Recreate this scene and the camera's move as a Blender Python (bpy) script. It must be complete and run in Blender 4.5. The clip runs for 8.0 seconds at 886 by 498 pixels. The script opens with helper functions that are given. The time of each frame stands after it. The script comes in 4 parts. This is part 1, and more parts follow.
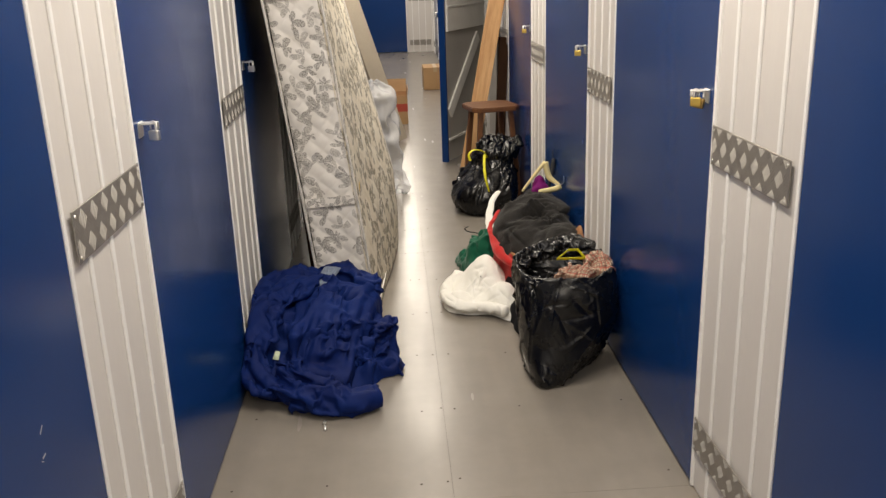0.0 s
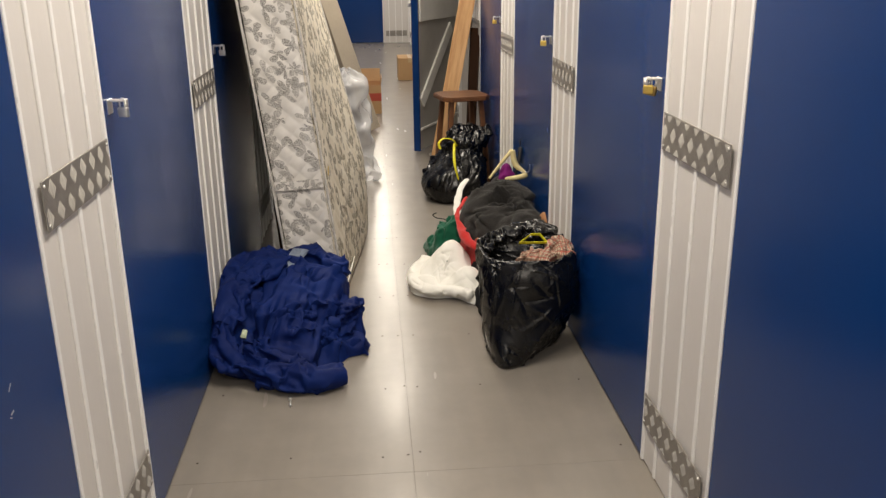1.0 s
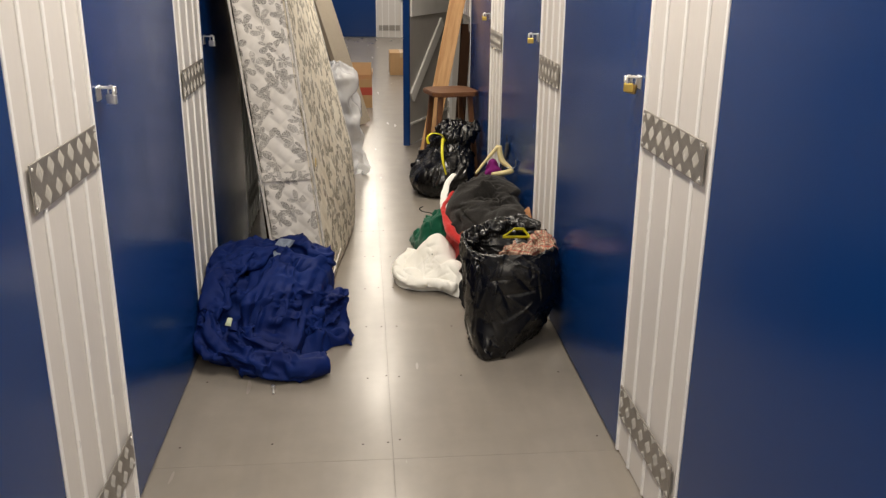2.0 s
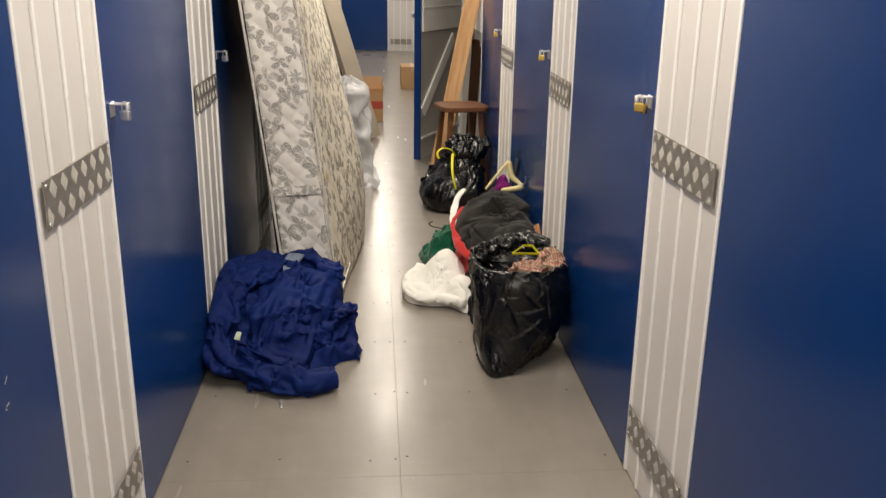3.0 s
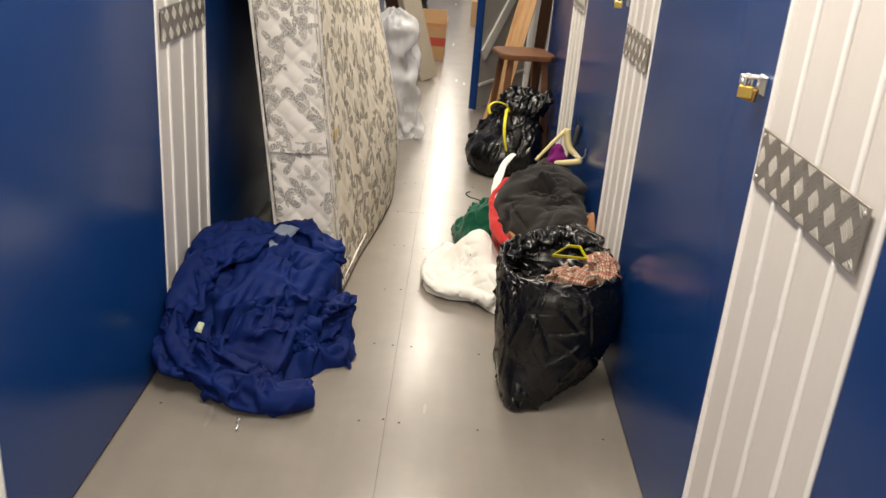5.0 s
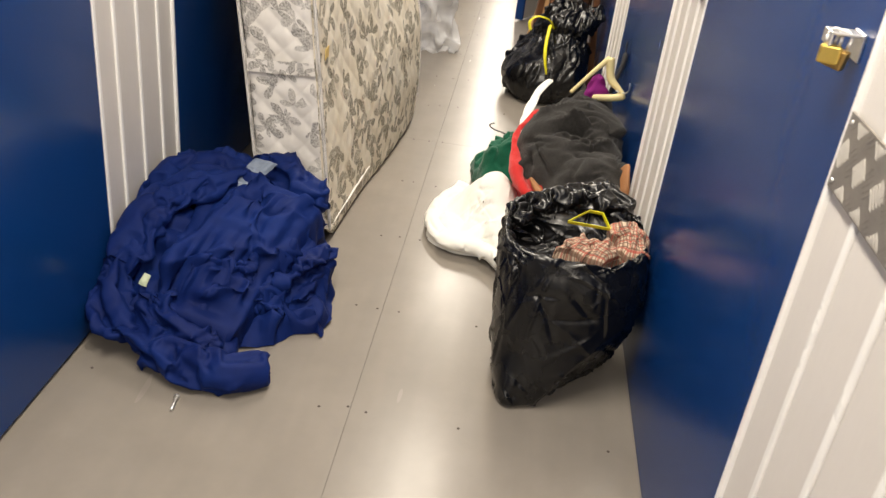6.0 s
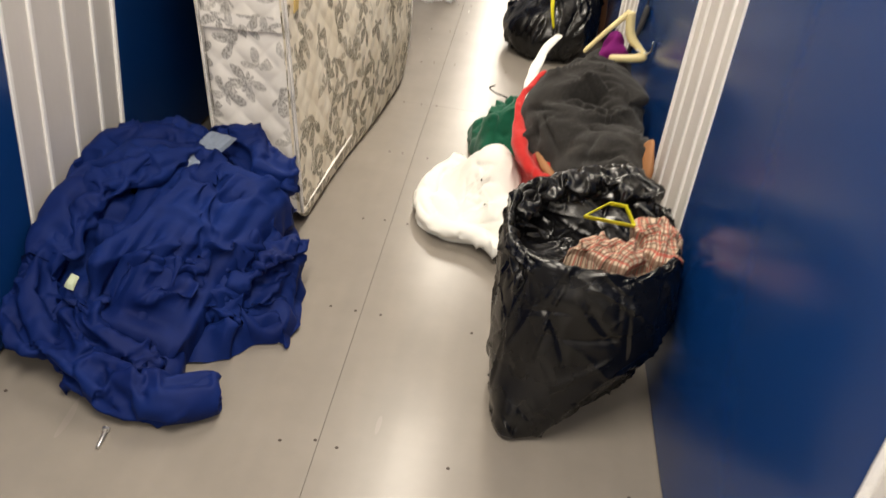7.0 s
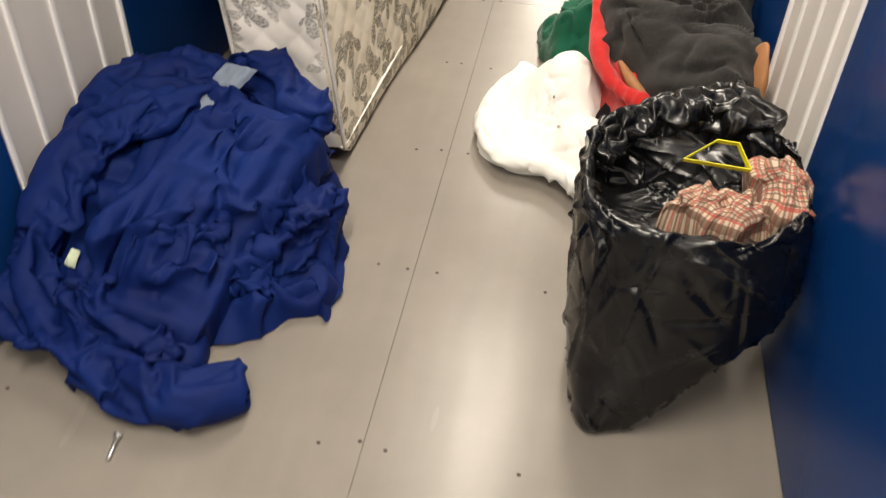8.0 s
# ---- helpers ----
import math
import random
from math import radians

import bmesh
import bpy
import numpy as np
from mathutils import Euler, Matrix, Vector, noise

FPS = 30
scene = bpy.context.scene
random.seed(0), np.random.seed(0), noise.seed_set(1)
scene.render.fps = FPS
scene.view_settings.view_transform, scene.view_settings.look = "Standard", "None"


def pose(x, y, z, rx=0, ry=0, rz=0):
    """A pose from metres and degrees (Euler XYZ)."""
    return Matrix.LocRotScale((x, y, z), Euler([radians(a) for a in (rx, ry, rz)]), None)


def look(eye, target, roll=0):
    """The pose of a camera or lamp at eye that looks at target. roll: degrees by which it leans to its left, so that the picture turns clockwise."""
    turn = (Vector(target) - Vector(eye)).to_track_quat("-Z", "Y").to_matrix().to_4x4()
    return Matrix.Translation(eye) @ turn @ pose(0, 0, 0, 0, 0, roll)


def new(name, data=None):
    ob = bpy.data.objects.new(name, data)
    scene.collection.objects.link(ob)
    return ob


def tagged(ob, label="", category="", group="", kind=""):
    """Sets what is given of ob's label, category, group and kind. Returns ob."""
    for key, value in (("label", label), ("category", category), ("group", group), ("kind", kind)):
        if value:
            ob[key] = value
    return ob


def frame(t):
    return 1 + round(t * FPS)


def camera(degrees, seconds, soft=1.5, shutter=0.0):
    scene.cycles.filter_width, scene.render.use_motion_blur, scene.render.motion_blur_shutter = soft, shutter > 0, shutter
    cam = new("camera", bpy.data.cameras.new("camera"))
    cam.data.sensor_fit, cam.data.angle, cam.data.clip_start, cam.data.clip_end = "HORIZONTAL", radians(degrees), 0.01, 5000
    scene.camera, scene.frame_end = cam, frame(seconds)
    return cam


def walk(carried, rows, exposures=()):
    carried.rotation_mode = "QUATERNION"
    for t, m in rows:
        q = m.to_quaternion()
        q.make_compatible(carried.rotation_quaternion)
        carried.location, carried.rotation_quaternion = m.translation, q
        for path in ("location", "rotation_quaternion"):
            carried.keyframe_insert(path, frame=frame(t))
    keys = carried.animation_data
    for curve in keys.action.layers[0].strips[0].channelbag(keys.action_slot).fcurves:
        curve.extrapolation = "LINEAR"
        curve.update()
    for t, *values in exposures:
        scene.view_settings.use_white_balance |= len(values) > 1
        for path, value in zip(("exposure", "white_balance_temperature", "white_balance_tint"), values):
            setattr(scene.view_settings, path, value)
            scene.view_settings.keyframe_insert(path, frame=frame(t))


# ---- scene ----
cam = camera(54.3, 8.0, soft=1.35, shutter=0.5)
PATH = [
    (0, (-0.13, 2.237, 1.51), (-0.035, 4.14, 0.902), -1.9),
    (0.5, (-0.128, 2.18, 1.512), (-0.004, 4.087, 0.924), -0.8),
    (1, (-0.096, 2.141, 1.498), (0.055, 4.035, 0.873), -0.7),
    (2.5, (-0.075, 2.083, 1.502), (0.097, 3.972, 0.869), 1.0),
    (3, (-0.077, 2.091, 1.514), (0.076, 3.991, 0.908), 0.9),
    (3.5, (-0.103, 2.176, 1.534), (0.028, 4.087, 0.958), 0.7),
    (4, (-0.124, 2.347, 1.512), (0.009, 4.243, 0.891), 1.8),
    (4.2, (-0.093, 2.427, 1.494), (0.042, 4.314, 0.844), 2.4),
    (5.3, (0.175, 3.009, 1.433), (0.14, 4.843, 0.636), 5.5),
    (5.5, (0.207, 3.107, 1.415), (0.156, 4.922, 0.576), 5.9),
    (6, (0.267, 3.358, 1.428), (0.173, 5.109, 0.465), 7.0),
    (6.5, (0.273, 3.563, 1.393), (0.203, 5.286, 0.38), 8.2),
    (7, (0.253, 3.765, 1.33), (0.18, 5.458, 0.268), 7.7),
    (7.5, (0.274, 3.979, 1.27), (0.082, 5.535, 0.028), 6.8),
    (8, (0.252, 4.15, 1.256), (0.034, 5.656, -0.042), 2.2),
]
walk(cam, [(t, look(eye, target, roll)) for t, eye, target, roll in PATH],
     exposures=[(0.0, -0.08), (4.2, 0.04), (5.3, 0.32), (6.0, 0.47), (6.5, 0.60), (7.0, 0.41), (8.0, 0.50)])

# ---- light ----
world = bpy.data.worlds.new("world")
scene.world = world
world.use_nodes = True
world.node_tree.nodes["Background"].inputs[0].default_value = (0.9, 0.95, 1.0, 1)
world.node_tree.nodes["Background"].inputs[1].default_value = 0.0

X0, X1 = -0.752, 0.716          # faces of the two walls
Y0, Y1 = -3.0, 20.25            # ends of the corridor
CEIL = 2.6
LAMP_Y = [-1.2 + 2.8 * k for k in range(8)]
LAMP_POWER = 36.0
for ly in LAMP_Y:
    lamp = bpy.data.lights.new("ceiling_lamp", "AREA")
    lamp.shape, lamp.size, lamp.size_y = "RECTANGLE", 0.24, 1.4
    lamp.energy, lamp.color = LAMP_POWER, (1.0, 0.90, 0.76)
    new("ceiling_lamp", lamp).matrix_world = pose(0.02, ly, CEIL - 0.075)


# ---- materials ----
def nodes_of(name):
    m = bpy.data.materials.new(name)
    m.use_nodes = True
    return m, m.node_tree.nodes, m.node_tree.links, m.node_tree.nodes["Principled BSDF"]


def noise_node(N, L, vec, scale, detail=4.0, rough=0.55):
    n = N.new("ShaderNodeTexNoise")
    n.inputs["Scale"].default_value, n.inputs["Detail"].default_value, n.inputs["Roughness"].default_value = scale, detail, rough
    L.new(vec, n.inputs["Vector"])
    return n.outputs["Fac"]


def ramp(N, L, fac, lo, hi, a=0.0, b=1.0):
    n = N.new("ShaderNodeMapRange")
    n.inputs[1].default_value, n.inputs[2].default_value, n.inputs[3].default_value, n.inputs[4].default_value = lo, hi, a, b
    L.new(fac, n.inputs[0])
    return n.outputs[0]


def mixc(N, L, fac, a, b):
    n = N.new("ShaderNodeMix")
    n.data_type = "RGBA"
    for sock, v in ((n.inputs[0], fac), (n.inputs[6], a), (n.inputs[7], b)):
        if isinstance(v, (int, float)):
            sock.default_value = v
        elif isinstance(v, tuple):
            sock.default_value = (*v, 1)
        else:
            L.new(v, sock)
    return n.outputs[2]


def calc(N, L, op, a, b=0.0):
    n = N.new("ShaderNodeMath")
    n.operation = op
    for sock, v in ((n.inputs[0], a), (n.inputs[1], b)):
        if isinstance(v, (int, float)):
            sock.default_value = v
        else:
            L.new(v, sock)
    return n.outputs[0]


def paint(name, base, rough=0.5, metal=0.0, dirt=None, dirt_scale=3.0, dirt_amount=0.4, grain=60.0, grain_amount=0.06,
          bump=0.0, bump_scale=200.0, rough_var=0.1, stretch=(1, 1, 1), sheen=0.0, coat=0.0, uv=False, spec=0.5, wrinkle=0.0):
    """A surface with stains at one scale and grain at another."""
    m, N, L, P = nodes_of(name)
    tc = N.new("ShaderNodeTexCoord")
    mp = N.new("ShaderNodeMapping")
    mp.inputs["Scale"].default_value = stretch
    L.new(tc.outputs["UV" if uv else "Object"], mp.inputs[0])
    v = mp.outputs[0]
    big = noise_node(N, L, v, dirt_scale, 5)
    fine = noise_node(N, L, v, grain, 3)
    dirt = dirt or tuple(c * 0.6 for c in base)
    col = mixc(N, L, ramp(N, L, big, 0.30, 0.85, 0, dirt_amount), base, dirt)
    col = mixc(N, L, ramp(N, L, fine, 0.3, 0.7, 0, grain_amount * 2), col, tuple(c * 0.55 for c in base))
    L.new(col, P.inputs["Base Color"])
    P.inputs["Metallic"].default_value = metal
    L.new(ramp(N, L, big, 0.3, 0.75, rough, min(1, rough + rough_var)), P.inputs["Roughness"])
    P.inputs["Sheen Weight"].default_value = sheen
    P.inputs["Specular IOR Level"].default_value = spec
    P.inputs["Coat Weight"].default_value = coat
    if wrinkle:
        w = N.new("ShaderNodeTexNoise")
        w.noise_type = "RIDGED_MULTIFRACTAL"
        w.inputs["Scale"].default_value, w.inputs["Detail"].default_value, w.inputs["Distortion"].default_value = 16.0, 3.0, 0.8
        L.new(v, w.inputs["Vector"])
        wb = N.new("ShaderNodeBump")
        wb.inputs["Strength"].default_value, wb.inputs["Distance"].default_value = wrinkle, 0.006
        L.new(w.outputs["Fac"], wb.inputs["Height"])
        L.new(wb.outputs[0], P.inputs["Normal"])
    if bump:
        b = N.new("ShaderNodeBump")
        if wrinkle:
            L.new(wb.outputs[0], b.inputs["Normal"])
        b.inputs["Strength"].default_value, b.inputs["Distance"].default_value = bump, 0.002
        L.new(noise_node(N, L, v, bump_scale, 3), b.inputs["Height"])
        L.new(b.outputs[0], P.inputs["Normal"])
    return m




def floor_paint():
    """Worn grey floor paint: soft clouds and lengthwise scuffs."""
    m, N, L, P = nodes_of("floor_paint")
    tc = N.new("ShaderNodeTexCoord")
    v = tc.outputs["Object"]
    cloud = noise_node(N, L, v, 1.3, 4)
    col = mixc(N, L, ramp(N, L, cloud, 0.3, 0.75), (0.288, 0.258, 0.222), (0.25, 0.226, 0.196))
    mid = noise_node(N, L, v, 6.0, 5, 0.6)
    col = mixc(N, L, ramp(N, L, mid, 0.25, 0.75, 0, 0.55), col, (0.205, 0.182, 0.155))
    mp = N.new("ShaderNodeMapping")
    mp.inputs["Scale"].default_value = (11, 1.5, 1)
    mp.inputs["Rotation"].default_value = (0, 0, 0.12)
    L.new(v, mp.inputs[0])
    streak = noise_node(N, L, mp.outputs[0], 1.0, 2)
    col = mixc(N, L, ramp(N, L, streak, 0.3, 0.8, 0, 0.32), col, (0.17, 0.155, 0.135))
    L.new(col, P.inputs["Base Color"])
    L.new(ramp(N, L, streak, 0.2, 0.8, 0.215, 0.285), P.inputs["Roughness"])
    P.inputs["Specular IOR Level"].default_value = 0.25
    return m


M_FLOOR = floor_paint()
M_BLUE = paint("blue_paint", (0.003, 0.037, 0.167), 0.18, dirt=(0.008, 0.037, 0.148), dirt_scale=2.5, dirt_amount=0.4, grain=300, grain_amount=0.05,
               bump=0.03, bump_scale=250, rough_var=0.1, spec=0.3)
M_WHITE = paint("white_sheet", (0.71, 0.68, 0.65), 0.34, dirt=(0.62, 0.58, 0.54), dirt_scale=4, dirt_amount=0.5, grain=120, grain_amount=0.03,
                bump=0.04, bump_scale=300, stretch=(1, 1, 0.25))
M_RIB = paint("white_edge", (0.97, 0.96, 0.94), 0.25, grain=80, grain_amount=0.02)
M_CEIL = paint("ceiling_white", (0.8, 0.79, 0.77), 0.7, grain=50)
M_STEEL = paint("steel", (0.80, 0.79, 0.77), 0.34, 1.0, dirt_scale=30, grain=300)
M_TREAD = paint("tread_aluminium", (0.40, 0.375, 0.345), 0.45, 0.75, dirt=(0.25, 0.23, 0.2), dirt_scale=14, dirt_amount=0.6, grain=150, grain_amount=0.1)
# paler than the plate: the glint on bars of one direction, as colour
M_TREADBAR = paint("tread_bar_glint", (0.41, 0.39, 0.36), 0.58, 0.5, dirt_scale=20, grain=150)
M_BRASS = paint("brass", (0.90, 0.66, 0.17), 0.33, 1.0, dirt_scale=60, grain=300)
M_DARK = paint("dark_gap", (0.02, 0.02, 0.022), 0.8)
M_SEAM = paint("seam_filler", (0.20, 0.185, 0.165), 0.8, dirt_scale=20)
M_SCREW = paint("screw_rust", (0.08, 0.065, 0.055), 0.8, 0.0, dirt_scale=60, spec=0.1)
M_NAVY = paint("blue_cotton", (0.0025, 0.0105, 0.082), 0.60, dirt=(0.006, 0.029, 0.178), dirt_scale=5, dirt_amount=0.8, grain=500, grain_amount=0.12,
               bump=0.25, bump_scale=900, spec=0.14, wrinkle=0.12)


def polythene():
    m, N, L, P = nodes_of("black_polythene")
    tc = N.new("ShaderNodeTexCoord")
    P.inputs["Base Color"].default_value = (0.0035, 0.0035, 0.004, 1)
    mp = N.new("ShaderNodeMapping")
    mp.inputs["Scale"].default_value = (1.0, 1.0, 0.55)
    L.new(tc.outputs["Object"], mp.inputs[0])
    n = N.new("ShaderNodeTexNoise")
    n.noise_type = "RIDGED_MULTIFRACTAL"
    n.inputs["Scale"].default_value, n.inputs["Detail"].default_value = 20.0, 4.0
    n.inputs["Distortion"].default_value = 0.6
    L.new(mp.outputs[0], n.inputs["Vector"])
    b = N.new("ShaderNodeBump")
    b.inputs["Strength"].default_value, b.inputs["Distance"].default_value = 0.22, 0.004
    L.new(n.outputs["Fac"], b.inputs["Height"])
    L.new(b.outputs[0], P.inputs["Normal"])
    L.new(ramp(N, L, noise_node(N, L, tc.outputs["Object"], 12, 4), 0.35, 0.7, 0.20, 0.33), P.inputs["Roughness"])
    return m


M_YELLOW = paint("yellow_tape", (0.85, 0.78, 0.02), 0.4, grain=200)
M_WOOL = paint("grey_wool", (0.026, 0.0245, 0.0235), 0.95, dirt=(0.062, 0.059, 0.056), dirt_scale=120, dirt_amount=0.7, grain=350, grain_amount=0.3,
               bump=0.8, bump_scale=450, sheen=0.1, spec=0.15)
M_RED = paint("red_cloth", (0.55, 0.02, 0.018), 0.8, grain=300, bump=0.4, bump_scale=600, sheen=0.2, spec=0.15)
M_GREEN = paint("green_knit", (0.008, 0.10, 0.055), 0.9, grain=300, bump=0.6, bump_scale=500, sheen=0.2, spec=0.15)
M_WCLOTH = paint("white_cotton", (0.87, 0.86, 0.82), 0.85, dirt=(0.72, 0.70, 0.58), dirt_scale=7, dirt_amount=0.4, grain=300, grain_amount=0.04,
                 bump=0.5, bump_scale=350, spec=0.15)
M_BLACKCLOTH = paint("black_cloth", (0.012, 0.012, 0.014), 0.9, grain=300, bump=0.5, bump_scale=500, spec=0.15)
M_TAN = paint("tan_leather", (0.36, 0.16, 0.06), 0.6, grain=150, bump=0.3, bump_scale=200)
M_PURPLE = paint("purple_cloth", (0.20, 0.015, 0.16), 0.8, grain=200, bump=0.3, bump_scale=400, spec=0.15)
M_CREAM = paint("cream_plastic", (0.85, 0.72, 0.36), 0.4, grain=100)
M_CREAMTAG = paint("yellow_label", (0.70, 0.50, 0.16), 0.7, grain=120)
M_CARTON = paint("cardboard", (0.46, 0.28, 0.13), 0.8, dirt=(0.36, 0.21, 0.09), dirt_scale=12, grain=180, grain_amount=0.1, bump=0.2, bump_scale=200)
M_CARTONRED = paint("red_print", (0.45, 0.07, 0.04), 0.7, grain=100)
M_TAPE = paint("brown_tape", (0.50, 0.36, 0.2), 0.3)
M_CARPET = paint("beige_carpet_back", (0.50, 0.43, 0.33), 0.95, dirt=(0.34, 0.30, 0.24), dirt_scale=5, grain=220, grain_amount=0.25, bump=0.9, bump_scale=260, spec=0.15)
M_DKWOOD = paint("dark_brown_wood", (0.035, 0.018, 0.011), 0.85, dirt=(0.03, 0.014, 0.008), dirt_scale=10, grain=60, grain_amount=0.2, stretch=(1, 1, 0.1), spec=0.05)
M_STOOL = paint("stool_wood", (0.20, 0.085, 0.035), 0.4, dirt=(0.10, 0.04, 0.018), dirt_scale=9, dirt_amount=0.7, grain=45, grain_amount=0.25, stretch=(0.3, 1, 1))
M_BOARD = paint("white_board", (0.88, 0.87, 0.84), 0.45, grain=60)
# near-black base: the shade behind the mattress is put into this colour
M_UNDER = paint("shaded_underside_cloth", (0.022, 0.019, 0.017), 0.9, grain=200, bump=0.4, spec=0.02)
M_SCUFF = paint("pale_scuff", (0.36, 0.40, 0.48), 0.7)
M_LINER = paint("grey_liner", (0.46, 0.445, 0.42), 0.35, dirt_scale=4, grain=60)


def pine():
    m, N, L, P = nodes_of("pine")
    tc = N.new("ShaderNodeTexCoord")
    mp = N.new("ShaderNodeMapping")
    mp.inputs["Scale"].default_value = (14, 14, 1.1)
    L.new(tc.outputs["Object"], mp.inputs[0])
    grain = noise_node(N, L, mp.outputs[0], 3.0, 6, 0.6)
    col = mixc(N, L, ramp(N, L, grain, 0.35, 0.68), (0.72, 0.44, 0.21), (0.50, 0.25, 0.09))
    vo = N.new("ShaderNodeTexVoronoi")
    vo.inputs["Scale"].default_value = 5.0
    L.new(tc.outputs["Object"], vo.inputs["Vector"])
    col = mixc(N, L, ramp(N, L, vo.outputs["Distance"], 0.06, 0.10, 1, 0), col, (0.16, 0.06, 0.025))
    L.new(col, P.inputs["Base Color"])
    P.inputs["Roughness"].default_value = 0.5
    return m


def ticking(name, ground, ground2, print_col, size, lobes, amount):
    """Quilted mattress cloth with a printed spray of leaves."""
    m, N, L, P = nodes_of(name)
    tc = N.new("ShaderNodeTexCoord")
    uv = tc.outputs["UV"]
    warp = N.new("ShaderNodeTexNoise")
    warp.inputs["Scale"].default_value = 14.0
    L.new(uv, warp.inputs["Vector"])
    add = N.new("ShaderNodeMixRGB")
    add.blend_type = "ADD"
    add.inputs[0].default_value = 0.035
    L.new(uv, add.inputs[1])
    L.new(warp.outputs["Color"], add.inputs[2])
    sc = N.new("ShaderNodeVectorMath")
    sc.operation = "SCALE"
    sc.inputs[3].default_value = size
    L.new(add.outputs[0], sc.inputs[0])
    masks = []
    for off in (0.0, 7.3):
        sh = N.new("ShaderNodeVectorMath")
        sh.operation = "ADD"
        sh.inputs[1].default_value = (off, off * 0.37, 0)
        L.new(sc.outputs[0], sh.inputs[0])
        vo = N.new("ShaderNodeTexVoronoi")
        vo.voronoi_dimensions = "2D"
        vo.inputs["Scale"].default_value = 1.0
        vo.inputs["Randomness"].default_value = 0.8
        L.new(sh.outputs[0], vo.inputs["Vector"])
        d = N.new("ShaderNodeVectorMath")
        d.operation = "SUBTRACT"
        L.new(sh.outputs[0], d.inputs[0])
        L.new(vo.outputs["Position"], d.inputs[1])
        xyz = N.new("ShaderNodeSeparateXYZ")
        L.new(d.outputs[0], xyz.inputs[0])
        ang = calc(N, L, "ARCTAN2", xyz.outputs[1], xyz.outputs[0])
        cs = N.new("ShaderNodeSeparateColor")
        L.new(vo.outputs["Color"], cs.inputs[0])
        turn = calc(N, L, "ADD", calc(N, L, "MULTIPLY", ang, lobes), calc(N, L, "MULTIPLY", cs.outputs[0], 6.28))
        lobe = calc(N, L, "ABSOLUTE", calc(N, L, "SINE", turn))
        half = calc(N, L, "ADD", calc(N, L, "SINE", calc(N, L, "ADD", ang, calc(N, L, "MULTIPLY", cs.outputs[1], 6.28))), 0.75)
        reach = calc(N, L, "MULTIPLY", calc(N, L, "ADD", calc(N, L, "MULTIPLY", lobe, 0.52), 0.06), ramp(N, L, half, 0.0, 0.9))
        reach = calc(N, L, "MULTIPLY", reach, ramp(N, L, cs.outputs[2], 0.02, 0.12))
        masks.append(ramp(N, L, calc(N, L, "SUBTRACT", reach, vo.outputs["Distance"]), 0.0, 0.03))
    leaf = calc(N, L, "MAXIMUM", masks[0], calc(N, L, "MULTIPLY", masks[1], 0.75))
    vein = noise_node(N, L, uv, 160, 2)
    leaf = calc(N, L, "MULTIPLY", leaf, ramp(N, L, vein, 0.38, 0.62, 0.35, 1.0))
    blotch = noise_node(N, L, uv, 9, 4)
    col = mixc(N, L, ramp(N, L, blotch, 0.4, 0.65), ground, ground2)
    col = mixc(N, L, calc(N, L, "MULTIPLY", leaf, amount), col, print_col)
    L.new(col, P.inputs["Base Color"])
    P.inputs["Roughness"].default_value = 0.85
    b = N.new("ShaderNodeBump")
    b.inputs["Strength"].default_value, b.inputs["Distance"].default_value = 0.35, 0.002
    L.new(noise_node(N, L, uv, 420, 2), b.inputs["Height"])
    L.new(b.outputs[0], P.inputs["Normal"])
    return m


def checked():
    """Cream shirting with brown and red checks."""
    m, N, L, P = nodes_of("checked_shirting")
    tc = N.new("ShaderNodeTexCoord")
    xyz = N.new("ShaderNodeSeparateXYZ")
    L.new(tc.outputs["UV"], xyz.inputs[0])
    col = (0.62, 0.49, 0.36)
    for axis in (0, 1):
        for period, width, tint in ((0.012, 0.0019, (0.14, 0.07, 0.045)), (0.024, 0.0019, (0.42, 0.05, 0.035))):
            ph = calc(N, L, "PINGPONG", calc(N, L, "ADD", xyz.outputs[axis], period * 0.37), period / 2)
            col = mixc(N, L, calc(N, L, "MULTIPLY", calc(N, L, "LESS_THAN", ph, width), 0.75), col, tint)
    L.new(col, P.inputs["Base Color"])
    P.inputs["Roughness"].default_value = 0.9
    return m


def clear_film():
    m, N, L, P = nodes_of("clear_polythene")
    P.inputs["Base Color"].default_value = (0.85, 0.86, 0.88, 1)
    P.inputs["Roughness"].default_value = 0.15
    P.inputs["Alpha"].default_value = 0.5
    return m


M_PINE, M_CHECK, M_FILM, M_BAG = pine(), checked(), clear_film(), polythene()
M_TICK_SIDE = ticking("mattress_border_cloth", (0.80, 0.77, 0.73), (0.68, 0.65, 0.61), (0.10, 0.095, 0.085), 10.5, 2.5, 0.78)
M_TICK_TOP = ticking("mattress_top_cloth", (0.76, 0.70, 0.58), (0.66, 0.59, 0.46), (0.075, 0.065, 0.035), 8.6, 2.5, 0.95)
M_GLOW = bpy.data.materials.new("lamp_diffuser")
M_GLOW.use_nodes = True
M_GLOW.node_tree.nodes["Principled BSDF"].inputs["Emission Color"].default_value = (1.0, 0.91, 0.78, 1)
M_GLOW.node_tree.nodes["Principled BSDF"].inputs["Emission Strength"].default_value = 6.0


